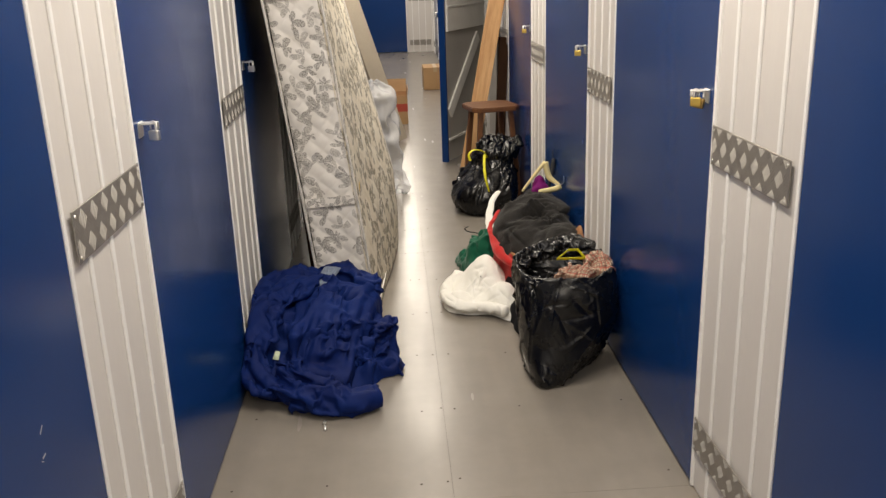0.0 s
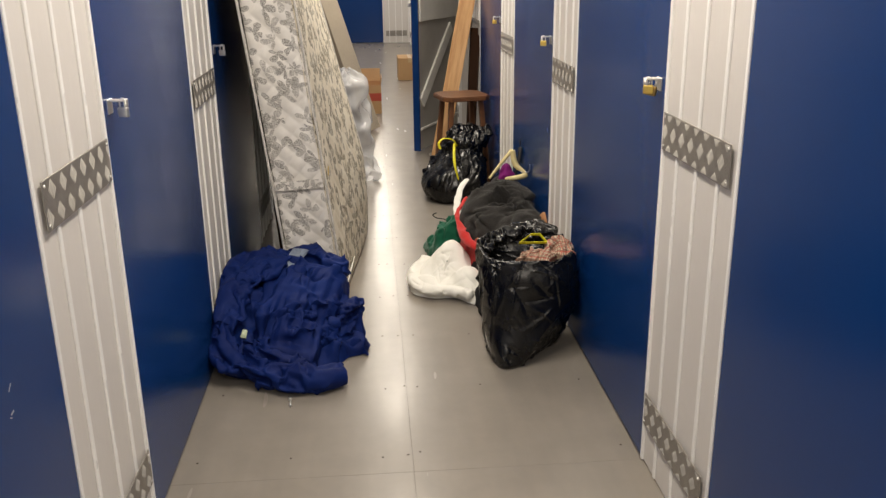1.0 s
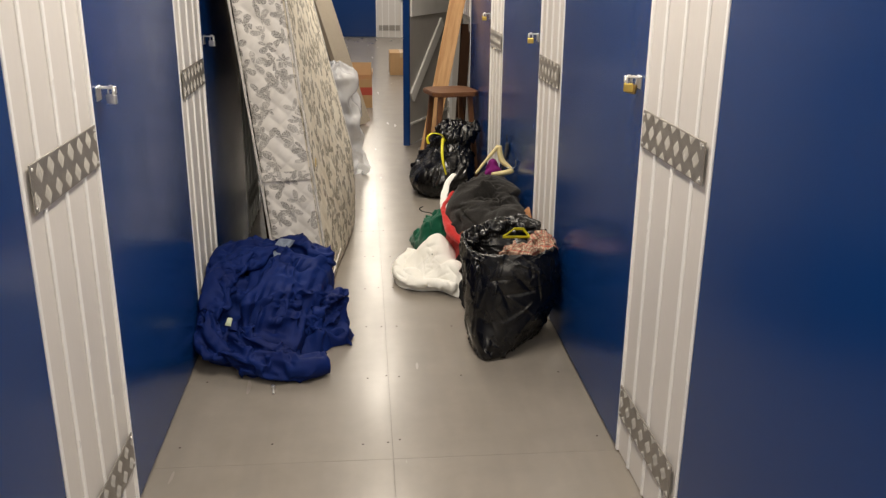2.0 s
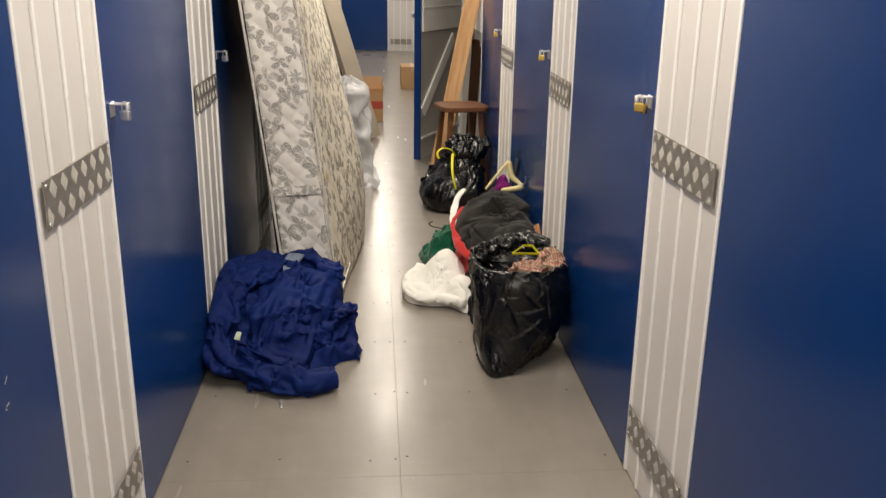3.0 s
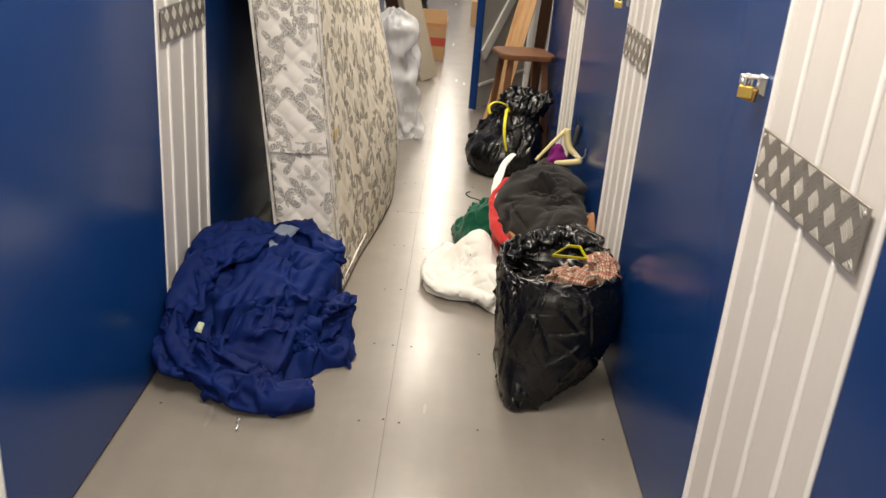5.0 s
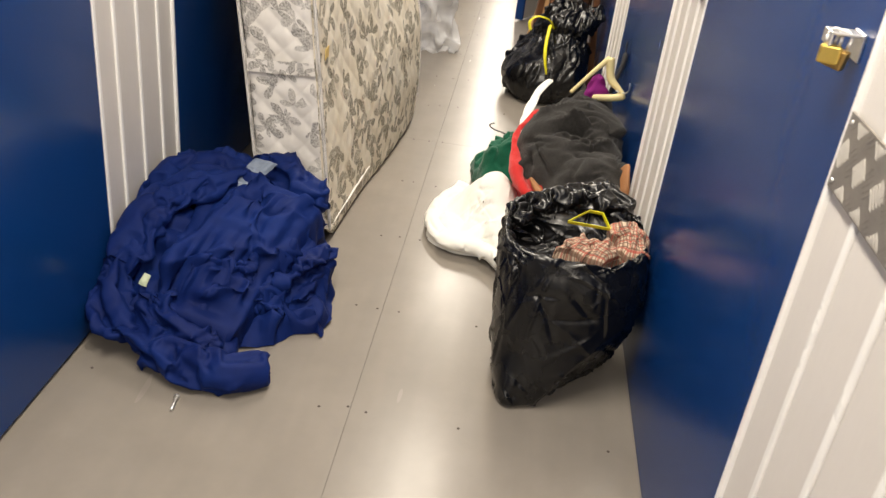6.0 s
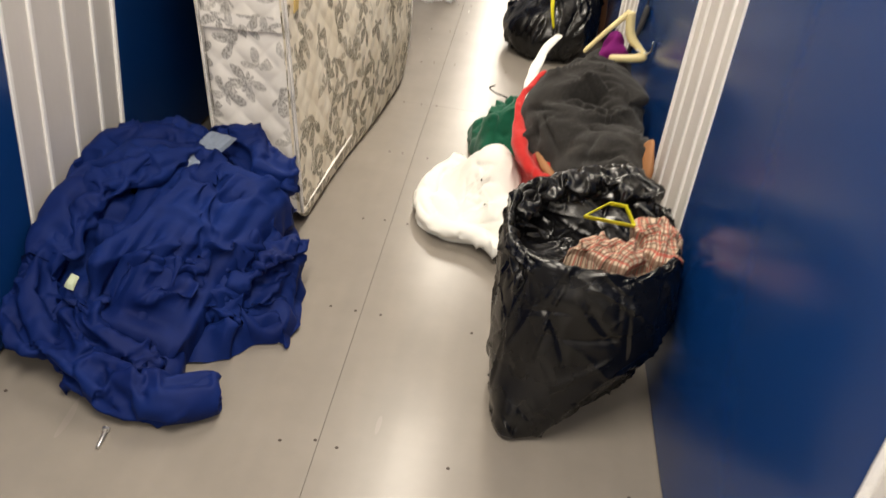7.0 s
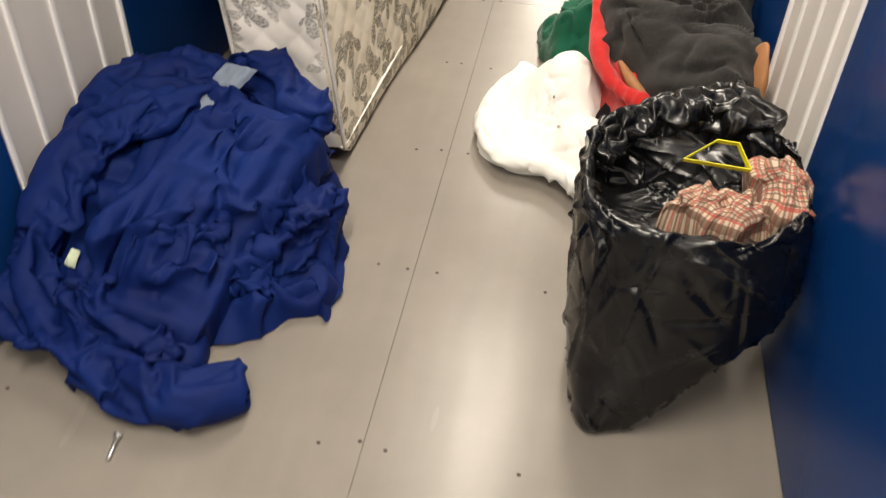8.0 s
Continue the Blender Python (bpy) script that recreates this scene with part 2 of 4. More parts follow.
# ---- building helpers ----
def box_bm(x0, x1, y0, y1, z0, z1, bevel=0.0, seg=1):
    bm = bmesh.new()
    bmesh.ops.create_cube(bm, size=1.0, matrix=Matrix.Translation(((x0 + x1) / 2, (y0 + y1) / 2, (z0 + z1) / 2)) @ Matrix.Diagonal((x1 - x0, y1 - y0, z1 - z0, 1)))
    if bevel:
        bmesh.ops.bevel(bm, geom=bm.edges[:], offset=bevel, segments=seg, affect="EDGES", profile=0.5)
    return bm


def add_box(bm, m, sx, sy, sz, bevel=0.0):
    b = box_bm(-sx / 2, sx / 2, -sy / 2, sy / 2, -sz / 2, sz / 2, bevel)
    b.transform(m)
    me = bpy.data.meshes.new("tmp")
    b.to_mesh(me)
    b.free()
    bm.from_mesh(me)
    bpy.data.meshes.remove(me)


def link_bm(name, bm, material, smooth=False):
    me = bpy.data.meshes.new(name)
    bm.normal_update()
    bm.to_mesh(me)
    bm.free()
    me.materials.append(material)
    if smooth:
        for p in me.polygons:
            p.use_smooth = True
    return new(name, me)


def part(name, bm, material, parent, label="", smooth=False):
    ob = link_bm(name, bm, material, smooth)
    ob.parent = parent
    return tagged(ob, label)


def thing(name, label, category, m=None, group="", kind=""):
    ob = new(name)
    ob.empty_display_size = 0.05
    if m is not None:
        ob.matrix_world = m
    return tagged(ob, label, category, group, kind)


def grid_mesh(name, P, closed=False, uv=(1.0, 1.0), cap=False):
    """A smooth mesh from an array of rows of points; closed joins the ends of each row."""
    nv, nu = P.shape[:2]
    faces = []
    uvs = []
    for j in range(nv - 1):
        for i in range(nu if closed else nu - 1):
            k = (i + 1) % nu
            faces.append((j * nu + i, j * nu + k, (j + 1) * nu + k, (j + 1) * nu + i))
            u0, u1, v0, v1 = i / nu * uv[0], (i + 1) / nu * uv[0], j / (nv - 1) * uv[1], (j + 1) / (nv - 1) * uv[1]
            uvs += [u0, v0, u1, v0, u1, v1, u0, v1]
    me = bpy.data.meshes.new(name)
    me.from_pydata(P.reshape(-1, 3).tolist(), [], faces)
    me.uv_layers.new(name="UVMap").data.foreach_set("uv", uvs)
    me.polygons.foreach_set("use_smooth", [True] * len(faces))
    me.update()
    return me


def grid_part(name, P, material, parent, closed=False, uv=(1.0, 1.0), label=""):
    me = grid_mesh(name, P, closed, uv)
    me.materials.append(material)
    ob = new(name, me)
    ob.parent = parent
    return tagged(ob, label)


def lumps(shape, seed, sizes=((6, 1.0), (14, 0.5), (30, 0.25)), wrap=False):
    """Smooth random field over a grid, about -1 to 1."""
    rng = np.random.default_rng(seed)
    nv, nu = shape
    out = np.zeros(shape)
    for n, a in sizes:
        c = rng.standard_normal((n + 1, n + 1))
        if wrap:
            c[:, -1] = c[:, 0]
        v = np.linspace(0, n, nv)[:, None]
        u = np.linspace(0, n, nu, endpoint=not wrap)[None, :]
        v0, u0 = np.minimum(v.astype(int), n - 1), np.minimum(u.astype(int), n - 1)
        fv, fu = v - v0, u - u0
        fv, fu = fv * fv * (3 - 2 * fv), fu * fu * (3 - 2 * fu)
        out += a * ((c[v0, u0] * (1 - fu) + c[v0, u0 + 1] * fu) * (1 - fv) + (c[v0 + 1, u0] * (1 - fu) + c[v0 + 1, u0 + 1] * fu) * fv)
    return out


def rumple(P, amp, freq, seed, along=(1.0, 0.0, 0.0), stretch=2.5, closed=True, ground=0.003, sides=(X0 + 0.006, X1 - 0.008), sharp=0.8, fine=0.4, crease=None):
    """Folds a sheet: warped ridges that run mostly in the direction along, with finer creases on them."""
    nv, nu = P.shape[:2]
    du = (np.roll(P, -1, 1) - np.roll(P, 1, 1)) if closed else np.gradient(P, axis=1)
    nrm = np.cross(du.reshape(-1, 3), np.gradient(P, axis=0).reshape(-1, 3))
    nrm /= np.linalg.norm(nrm, axis=1)[:, None] + 1e-9
    d = Vector(along).normalized()
    off = Vector((seed * 3.17, seed * 1.91, seed * 5.3))
    flat = P.reshape(-1, 3)
    out = np.empty(len(flat))
    for k, p in enumerate(flat):
        v = Vector(p)
        w = v + noise.noise_vector(v * (freq * 0.35) + off) * (0.45 / freq)
        q = w - d * (w.dot(d) * (1 - 1 / stretch))
        a = noise.noise(q * freq + off)
        b = noise.noise(q * (freq * 2.3) + off * 2)
        c = noise.noise(w * (freq * 4.6) + off * 3)
        mask = 0.55 + 0.45 * noise.noise(v * (freq * 0.5) - off)
        ra, rb, rc = 1 - abs(a) * 3.0, 1 - abs(b) * 2.8, 1 - abs(c) * 2.6
        out[k] = amp * (sharp * ra + (1 - sharp) * a - fine * rb * (0.4 + mask) + 0.4 * fine * rc * mask - 0.15)
    if crease:
        # sharp creases: (how many, longest, widest, highest, spread of their directions in degrees)
        count, longest, widest, highest, spread = crease
        rng = np.random.default_rng(seed)
        for _ in range(count):
            k = rng.integers(len(flat))
            axis = np.array(d) + rng.normal(0, math.tan(radians(spread)), 3)
            axis -= nrm[k] * axis.dot(nrm[k])
            axis /= np.linalg.norm(axis) + 1e-9
            size = longest * (0.3 + 0.7 * rng.random() ** 1.5)
            rel = flat - flat[k]
            u = rel @ axis
            near = np.abs(u) < size
            rel, uu = rel[near], u[near]
            side = np.cross(nrm[k], axis)
            v = np.linalg.norm(rel - uu[:, None] * axis + (rng.uniform(-0.9, 0.9) / size * 0.35 * uu ** 2)[:, None] * side, axis=1)
            w = widest * (0.4 + 0.6 * rng.random())
            h = highest * (0.35 + 0.65 * rng.random()) * (1 if rng.random() < 0.6 else -0.9)
            out[near] += h * np.exp(-v / w) * (1 - (uu / size) ** 2) ** 1.5
    X = flat + nrm * out[:, None]
    X[:, 2] = np.maximum(X[:, 2], ground)
    X[:, 0] = np.clip(X[:, 0], *sides)
    return X.reshape(P.shape)


def soften(X, closed, times, k=0.22):
    """Evens out neighbouring points of a grid."""
    for _ in range(times):
        Y = X.copy()
        Y[1:-1] += k * (X[2:] + X[:-2] - 2 * X[1:-1])
        if closed:
            Y += k * (np.roll(X, 1, 1) + np.roll(X, -1, 1) - 2 * X)
        else:
            Y[:, 1:-1] += k * (X[:, 2:] + X[:, :-2] - 2 * X[:, 1:-1])
        X = Y
    return X


def relax(P, X, eu, ev, patch, closed, steps, hold, inner, ground, sides):
    """Lets a cloth X, cut larger than the form P by the shares eu and ev, come to rest on that form."""
    du = (np.roll(P, -1, 1) - np.roll(P, 1, 1)) if closed else np.gradient(P, axis=1)
    nrm = np.cross(du.reshape(-1, 3), np.gradient(P, axis=0).reshape(-1, 3)).reshape(P.shape)
    nrm /= np.linalg.norm(nrm, axis=2)[:, :, None] + 1e-9

    def along_u(A, k):
        return (A, np.roll(A, -k, 1)) if closed else (A[:, :-k], A[:, k:])

    def along_v(A, k):
        return A[:-k], A[k:]

    def across(A, k):
        lo, hi = A[:-1], A[1:]
        if k > 0:
            return (lo, np.roll(hi, -1, 1)) if closed else (lo[:, :-1], hi[:, 1:])
        return (np.roll(lo, -1, 1), hi) if closed else (lo[:, 1:], hi[:, :-1])

    links = []
    for pick, k, e, stiff in ((along_u, 1, eu, 1.0), (along_v, 1, ev, 1.0), (across, 1, (eu + ev) / 2, 0.3), (across, -1, (eu + ev) / 2, 0.3), (along_u, 2, eu, 0.12), (along_v, 2, ev, 0.12)):
        p, q = pick(P, k)
        links.append((pick, k, np.linalg.norm(q - p, axis=2)[:, :, None] * (1 + e * pick(patch, k)[0]) * (0.9 if k == 2 else 1.0), stiff))
    V = np.zeros_like(X)
    for step in range(steps):
        old = X.copy()
        X = X + 0.9 * V
        for it in range(5):
            D = np.zeros_like(X)
            for pick, k, L, stiff in links:
                p, q = pick(X, k)
                e = q - p
                n = np.sqrt((e * e).sum(2))[:, :, None] + 1e-9
                c = (n - L) / n * (0.5 * stiff) * e
                if closed and pick is along_u:
                    D += c
                    D -= np.roll(c, k, 1)
                elif closed and pick is across:
                    D[:-1] += c if k > 0 else np.roll(c, 1, 1)
                    D[1:] -= np.roll(c, 1, 1) if k > 0 else c
                else:
                    dp, dq = pick(D, k)
                    dp += c
                    dq -= c
            X = X + D * 0.42
            X += hold * (P - X)
            depth = ((X - P) * nrm).sum(2)
            X += nrm * np.maximum(-inner - depth, 0)[:, :, None]
            X[:, :, 2] = np.maximum(X[:, :, 2], ground)
            X[:, :, 0] = np.clip(X[:, :, 0], *sides)
        V = X - old
    return X


def settle(P, eu, ev, seed, closed=False, steps=50, hold=0.004, inner=0.010, start=0.010, cells=(9, 9), coarse=3, stretch=3, sides=(X0 + 0.006, X1 - 0.008), ground=0.003):
    """Folds a cloth over the form P: the broad folds on a coarse net first, then the sharp ones on the fine net."""
    nv, nu = P.shape[:2]
    patch = np.clip(1 + 0.6 * lumps((nv, nu), seed + 1, ((4, 0.7), (8, 0.4)), closed), 0.15, 2.2)[:, :, None]
    wave = lumps((nv * stretch, nu), seed, ((cells[0], 1.0), (cells[1], 0.8)), closed)[:nv]
    du = (np.roll(P, -1, 1) - np.roll(P, 1, 1)) if closed else np.gradient(P, axis=1)
    nrm = np.cross(du.reshape(-1, 3), np.gradient(P, axis=0).reshape(-1, 3)).reshape(P.shape)
    nrm /= np.linalg.norm(nrm, axis=2)[:, :, None] + 1e-9
    X = P + nrm * (start * wave)[:, :, None]
    if closed:
        iu = np.arange(0, nu - nu % coarse, coarse)
    else:
        iu = np.unique(np.r_[np.arange(0, nu - 1, coarse), nu - 1])
    iv = np.unique(np.r_[np.arange(0, nv - 1, coarse), nv - 1])
    pick = np.ix_(iv, iu)
    Xc = relax(P[pick], X[pick], eu, ev, patch[pick], closed, steps, hold, inner, ground, sides)
    D = Xc - P[pick]
    if closed:
        D = np.concatenate([D, D[:, :1]], 1)
        iu = np.r_[iu, nu]
    wide = np.array([[np.interp(np.arange(nu), iu, D[j, :, k]) for k in range(3)] for j in range(len(iv))])
    full = np.array([[np.interp(np.arange(nv), iv, wide[:, k, i]) for i in range(nu)] for k in range(3)])
    X = soften(P + full.transpose(2, 1, 0), closed, 3)
    X = relax(P, X, eu, ev, patch, closed, 8, hold * 0.5, inner * 1.3, ground, sides)
    return soften(X, closed, 2)


def tube(points, radii, nu=24, nv=60, flat=1.0):
    """Points round a smooth run through the given points, with rounded ends."""
    pts = [Vector(p) for p in points]
    n = len(pts)
    rows = []
    for j in range(nv):
        s = j / (nv - 1)
        f = s * (n - 1)
        i = min(int(f), n - 2)
        g = f - i
        p0, p1, p2, p3 = pts[max(i - 1, 0)], pts[i], pts[i + 1], pts[min(i + 2, n - 1)]
        c = 0.5 * ((2 * p1) + (p2 - p0) * g + (2 * p0 - 5 * p1 + 4 * p2 - p3) * g * g + (3 * p1 - p0 - 3 * p2 + p3) * g ** 3)
        t = ((p2 - p0) * (1 - g) + (p3 - p1) * g).normalized()
        side = t.cross(Vector((0, 0, 1)))
        side = side.normalized() if side.length > 0.05 else Vector((1, 0, 0))
        up = side.cross(t)
        r = radii[i] * (1 - g) + radii[i + 1] * g
        e = min(s, 1 - s) / 0.06
        if e < 1:
            r *= math.sqrt(max(0.0, 1 - (1 - e) ** 2)) + 0.02
        rows.append([c + side * (math.cos(a) * r) + up * (math.sin(a) * r * flat) for a in (2 * math.pi * k / nu for k in range(nu))])
    return np.array([[tuple(v) for v in row] for row in rows])


def heap(outline, height, nu=120, nv=56, skirt=0.0):
    """A heap over a closed outline (points anticlockwise); height(x, y, s) gives its top, s from 0 in the middle to 1 at the rim."""
    pts = np.array(outline, float)
    n = len(pts)
    c = pts.mean(0)
    u = np.linspace(0, n, nu, endpoint=False)
    i = u.astype(int)
    g = (u - i)[:, None]
    p0, p1, p2, p3 = pts[(i - 1) % n], pts[i % n], pts[(i + 1) % n], pts[(i + 2) % n]
    rim = 0.5 * (2 * p1 + (p2 - p0) * g + (2 * p0 - 5 * p1 + 4 * p2 - p3) * g ** 2 + (3 * p1 - p0 - 3 * p2 + p3) * g ** 3)
    rows = []
    for s in np.linspace(0.01, 1, nv):
        xy = c + (rim - c) * s
        z = np.array([height(x, y, s) for x, y in xy])
        edge = np.sqrt(np.clip(1 - s ** 6, 0, 1))
        rows.append(np.column_stack([xy, 0.004 + z * edge]))
    return np.array(rows)


def bumps(*gs):
    """A height function from round bumps (x, y, radius x, radius y, height) over a base height."""
    def f(x, y, s):
        return max(0.03, *[h * math.exp(-((x - a) / p) ** 2 - ((y - b) / q) ** 2) for a, b, p, q, h in gs])
    return f


# ---- structure ----
R_PANELS = [(-0.70, -0.17), (0.85, 1.38), (2.40, 2.93), (3.96, 4.483), (5.54, 6.0), (7.06, 7.56), (8.60, 9.10)] + [(10.15 + 1.55 * k, 10.65 + 1.55 * k) for k in range(7)]
L_PANELS = [(-0.87, -0.36), (0.68, 1.19), (2.23, 2.74), (3.795, 4.303)] + [(5.35 + 1.55 * k, 5.85 + 1.55 * k) for k in range(10)]
DOOR_TOP = 2.08
OPEN_DOOR = (9.10, 10.15)       # the doorway that stands open in the right wall

floor = link_bm("floor", box_bm(X0 - 0.1, X1 + 0.1, Y0, Y1 + 0.1, -0.08, -0.005), M_SEAM)
tagged(floor, "grey painted sheet floor with screwed seams", "floor", kind="structure")


def wall(name, side, gaps):
    """A wall's carcass behind the doors and panels, and the fascia above them."""
    a, b = (X1 + 0.03, X1 + 0.09) if side > 0 else (X0 - 0.09, X0 - 0.03)
    bm = bmesh.new()
    edges = [Y0] + [e for g in gaps for e in g] + [Y1]
    for y0, y1 in zip(edges[::2], edges[1::2]):
        add_box(bm, Matrix.Translation(((a + b) / 2, (y0 + y1) / 2, 1.04)), b - a, y1 - y0, 2.08)
    f0, f1 = (X1, X1 + 0.09) if side > 0 else (X0 - 0.09, X0)
    add_box(bm, Matrix.Translation(((f0 + f1) / 2, (Y0 + Y1) / 2, (2.09 + CEIL) / 2)), f1 - f0, Y1 - Y0, CEIL - 2.09)
    return tagged(link_bm(name, bm, M_WHITE), "white steel partition wall with ribbed panels between blue doors", "wall", kind="structure")


wall_right = wall("wall_east", 1, [OPEN_DOOR])
wall_left = wall("wall_west", -1, [])
bm = box_bm(X0 - 0.1, X1 + 0.1, Y0, Y1 + 0.1, CEIL, CEIL + 0.06)
tagged(link_bm("ceiling", bm, M_CEIL), "plain white ceiling", "ceiling", kind="structure")
wall_far = tagged(link_bm("wall_north", box_bm(X0 - 0.1, X1 + 0.1, Y1, Y1 + 0.1, 0, CEIL), M_WHITE), "white steel end wall of the corridor", "wall", kind="structure")
tagged(link_bm("wall_south", box_bm(X0 - 0.1, X1 + 0.1, Y0 - 0.1, Y0, 0, CEIL), M_WHITE), "white steel end wall of the corridor", "wall", kind="structure")


def tread_meshes(width, height, rows):
    """A chequer plate in the plane x = 0, proud towards -x: the bars made to look lit, five to a group, and the duller
    bars that cross them.
    """
    plate = box_bm(-0.003, 0.0, 0, width, 0, height, 0.0008)
    worn, dull = bmesh.new(), bmesh.new()
    pitch = 0.0665
    for r, cz in rows:
        for i in range(int(width / pitch) + 2):
            for k in range(5):
                off = (k - 2) * 0.0074
                # first set paler and taller, second low: imitates light catching one direction only
                for bars, shift, a, high in ((worn, 0.0, radians(48), 0.0016), (dull, 0.5, radians(-42), 0.0006)):
                    cy = (i + 0.25 + shift + 0.5 * r) * pitch - 0.5 * pitch
                    add_bar(bars, cy - math.sin(a) * off, cz + math.cos(a) * off, a, width, height, high)
    return plate, worn, dull


def add_bar(bm, y, z, a, width, height, high, half=0.0165, wide=0.0015):
    """One raised bar, cut off where it would run past the plate's edge."""
    c, s = math.cos(a), math.sin(a)
    lo, hi = -half, half
    for p, d, top in ((y, c, width), (z, s, height)):
        e0, e1 = sorted(((0.003 - p) / d, (top - 0.003 - p) / d))
        lo, hi = max(lo, e0), min(hi, e1)
    if hi - lo < 0.006:
        return
    m = (lo + hi) / 2
    vs = []
    for u, v, h in ((lo, 0, 0), (m, -wide, 0), (hi, 0, 0), (m, wide, 0), (m + (lo - m) * 0.7, 0, high), (m + (hi - m) * 0.7, 0, high)):
        vs.append(bm.verts.new((-0.003 - h, y + u * c - v * s, z + u * s + v * c)))
    for f in ((0, 1, 4), (1, 5, 4), (1, 2, 5), (2, 3, 5), (3, 4, 5), (3, 0, 4)):
        bm.faces.new([vs[k] for k in f])


def ribbed_panel(parent, side, y0, y1, flip):
    """One ribbed white sheet with its edge trims, and two chequer plates screwed across it."""
    w = y1 - y0
    face = (X1 if side > 0 else X0)
    mirror = Matrix.Diagonal((1 if side > 0 else -1, 1, 1, 1))
    at = Matrix.Translation((face, y0, 0)) @ mirror

    def put(name, bm, material, par, label=""):
        bm.transform(at)
        if side < 0:
            bmesh.ops.reverse_faces(bm, faces=bm.faces[:])
        return part(name, bm, material, par, label)

    sheet = put("panel", box_bm(0.002, 0.03, 0.002, w - 0.002, 0.004, 2.086, 0.001), M_WHITE, parent)
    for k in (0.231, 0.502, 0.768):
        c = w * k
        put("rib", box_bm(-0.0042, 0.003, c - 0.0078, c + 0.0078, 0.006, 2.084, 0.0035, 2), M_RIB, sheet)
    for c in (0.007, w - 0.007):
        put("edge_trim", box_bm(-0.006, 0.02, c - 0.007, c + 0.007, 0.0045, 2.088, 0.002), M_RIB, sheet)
    lo = 0.045 if flip else 0.012
    length = w - 0.057
    for z in (0.135, 1.0):
        rows = ((0, 0.0525), (1, 0.0005), (1, 0.1045)) if side > 0 else ((0, 0.079), (1, 0.025))
        plate, worn, dull = tread_meshes(length, 0.105, rows)
        shift = Matrix.Translation((-0.0045, lo, z))
        for piece in (plate, worn, dull):
            piece.transform(shift)
        p = put("tread_plate", plate, M_TREAD, parent, "worn aluminium chequer plate strip")
        put("tread_bars", worn, M_TREADBAR, p, "bars with the glint put into colour and height")
        put("tread_bars", dull, M_TREAD, p)
        bm = bmesh.new()
        for yy in (0.012, length - 0.012):
            for zz in (0.012, 0.093):
                bmesh.ops.create_cone(bm, cap_ends=True, segments=8, radius1=0.004, radius2=0.003, depth=0.002,
                                      matrix=Matrix.Translation((-0.0085, lo + yy, z + zz)) @ Matrix.Rotation(radians(-90), 4, "Y"))
        put("rivets", bm, M_STEEL, p)


for y0, y1 in R_PANELS:
    ribbed_panel(wall_right, 1, y0, y1, True)
for y0, y1 in L_PANELS:
    ribbed_panel(wall_left, -1, y0, y1, True)


def door_parts(door, side, width):
    """Hasp on a door; local x points out of the wall into the corridor, y from the lock edge to the hinge."""
    bm = box_bm(0.0, 0.004, 0.03, 0.07, 1.155, 1.192, 0.001)
    add_box(bm, pose(0.022, 0.050, 1.188), 0.044, 0.032, 0.004, 0.001)
    add_box(bm, pose(0.042, 0.050, 1.180), 0.004, 0.032, 0.018, 0.001)
    return part("hasp", bm, M_STEEL, door, "bright zinc-plated hasp")


def padlock(m, body_mat, label, scale=1.0):
    ob = thing("padlock", label, "padlock", m, group="padlocks on the storage doors")
    part("lock_body", box_bm(-0.009 * scale, 0.009 * scale, -0.019 * scale, 0.019 * scale, -0.062 * scale, -0.028 * scale, 0.003, 2), body_mat, ob)
    bm = bmesh.new()
    pts = [Vector((0, 0.012 * scale * math.cos(a), -0.012 * scale + 0.014 * scale * math.sin(a))) for a in np.linspace(0, math.pi, 9)]
    pts = [Vector((0, 0.012 * scale, -0.030 * scale))] + pts + [Vector((0, -0.012 * scale, -0.030 * scale))]
    for a, b in zip(pts, pts[1:]):
        q = (b - a).to_track_quat("Z", "Y").to_matrix().to_4x4()
        bmesh.ops.create_cone(bm, cap_ends=True, segments=8, radius1=0.0032 * scale, radius2=0.0032 * scale, depth=(b - a).length * 1.15,
                              matrix=Matrix.Translation((a + b) / 2) @ q)
    part("shackle", bm, M_STEEL, ob, "steel shackle", True)
    return ob


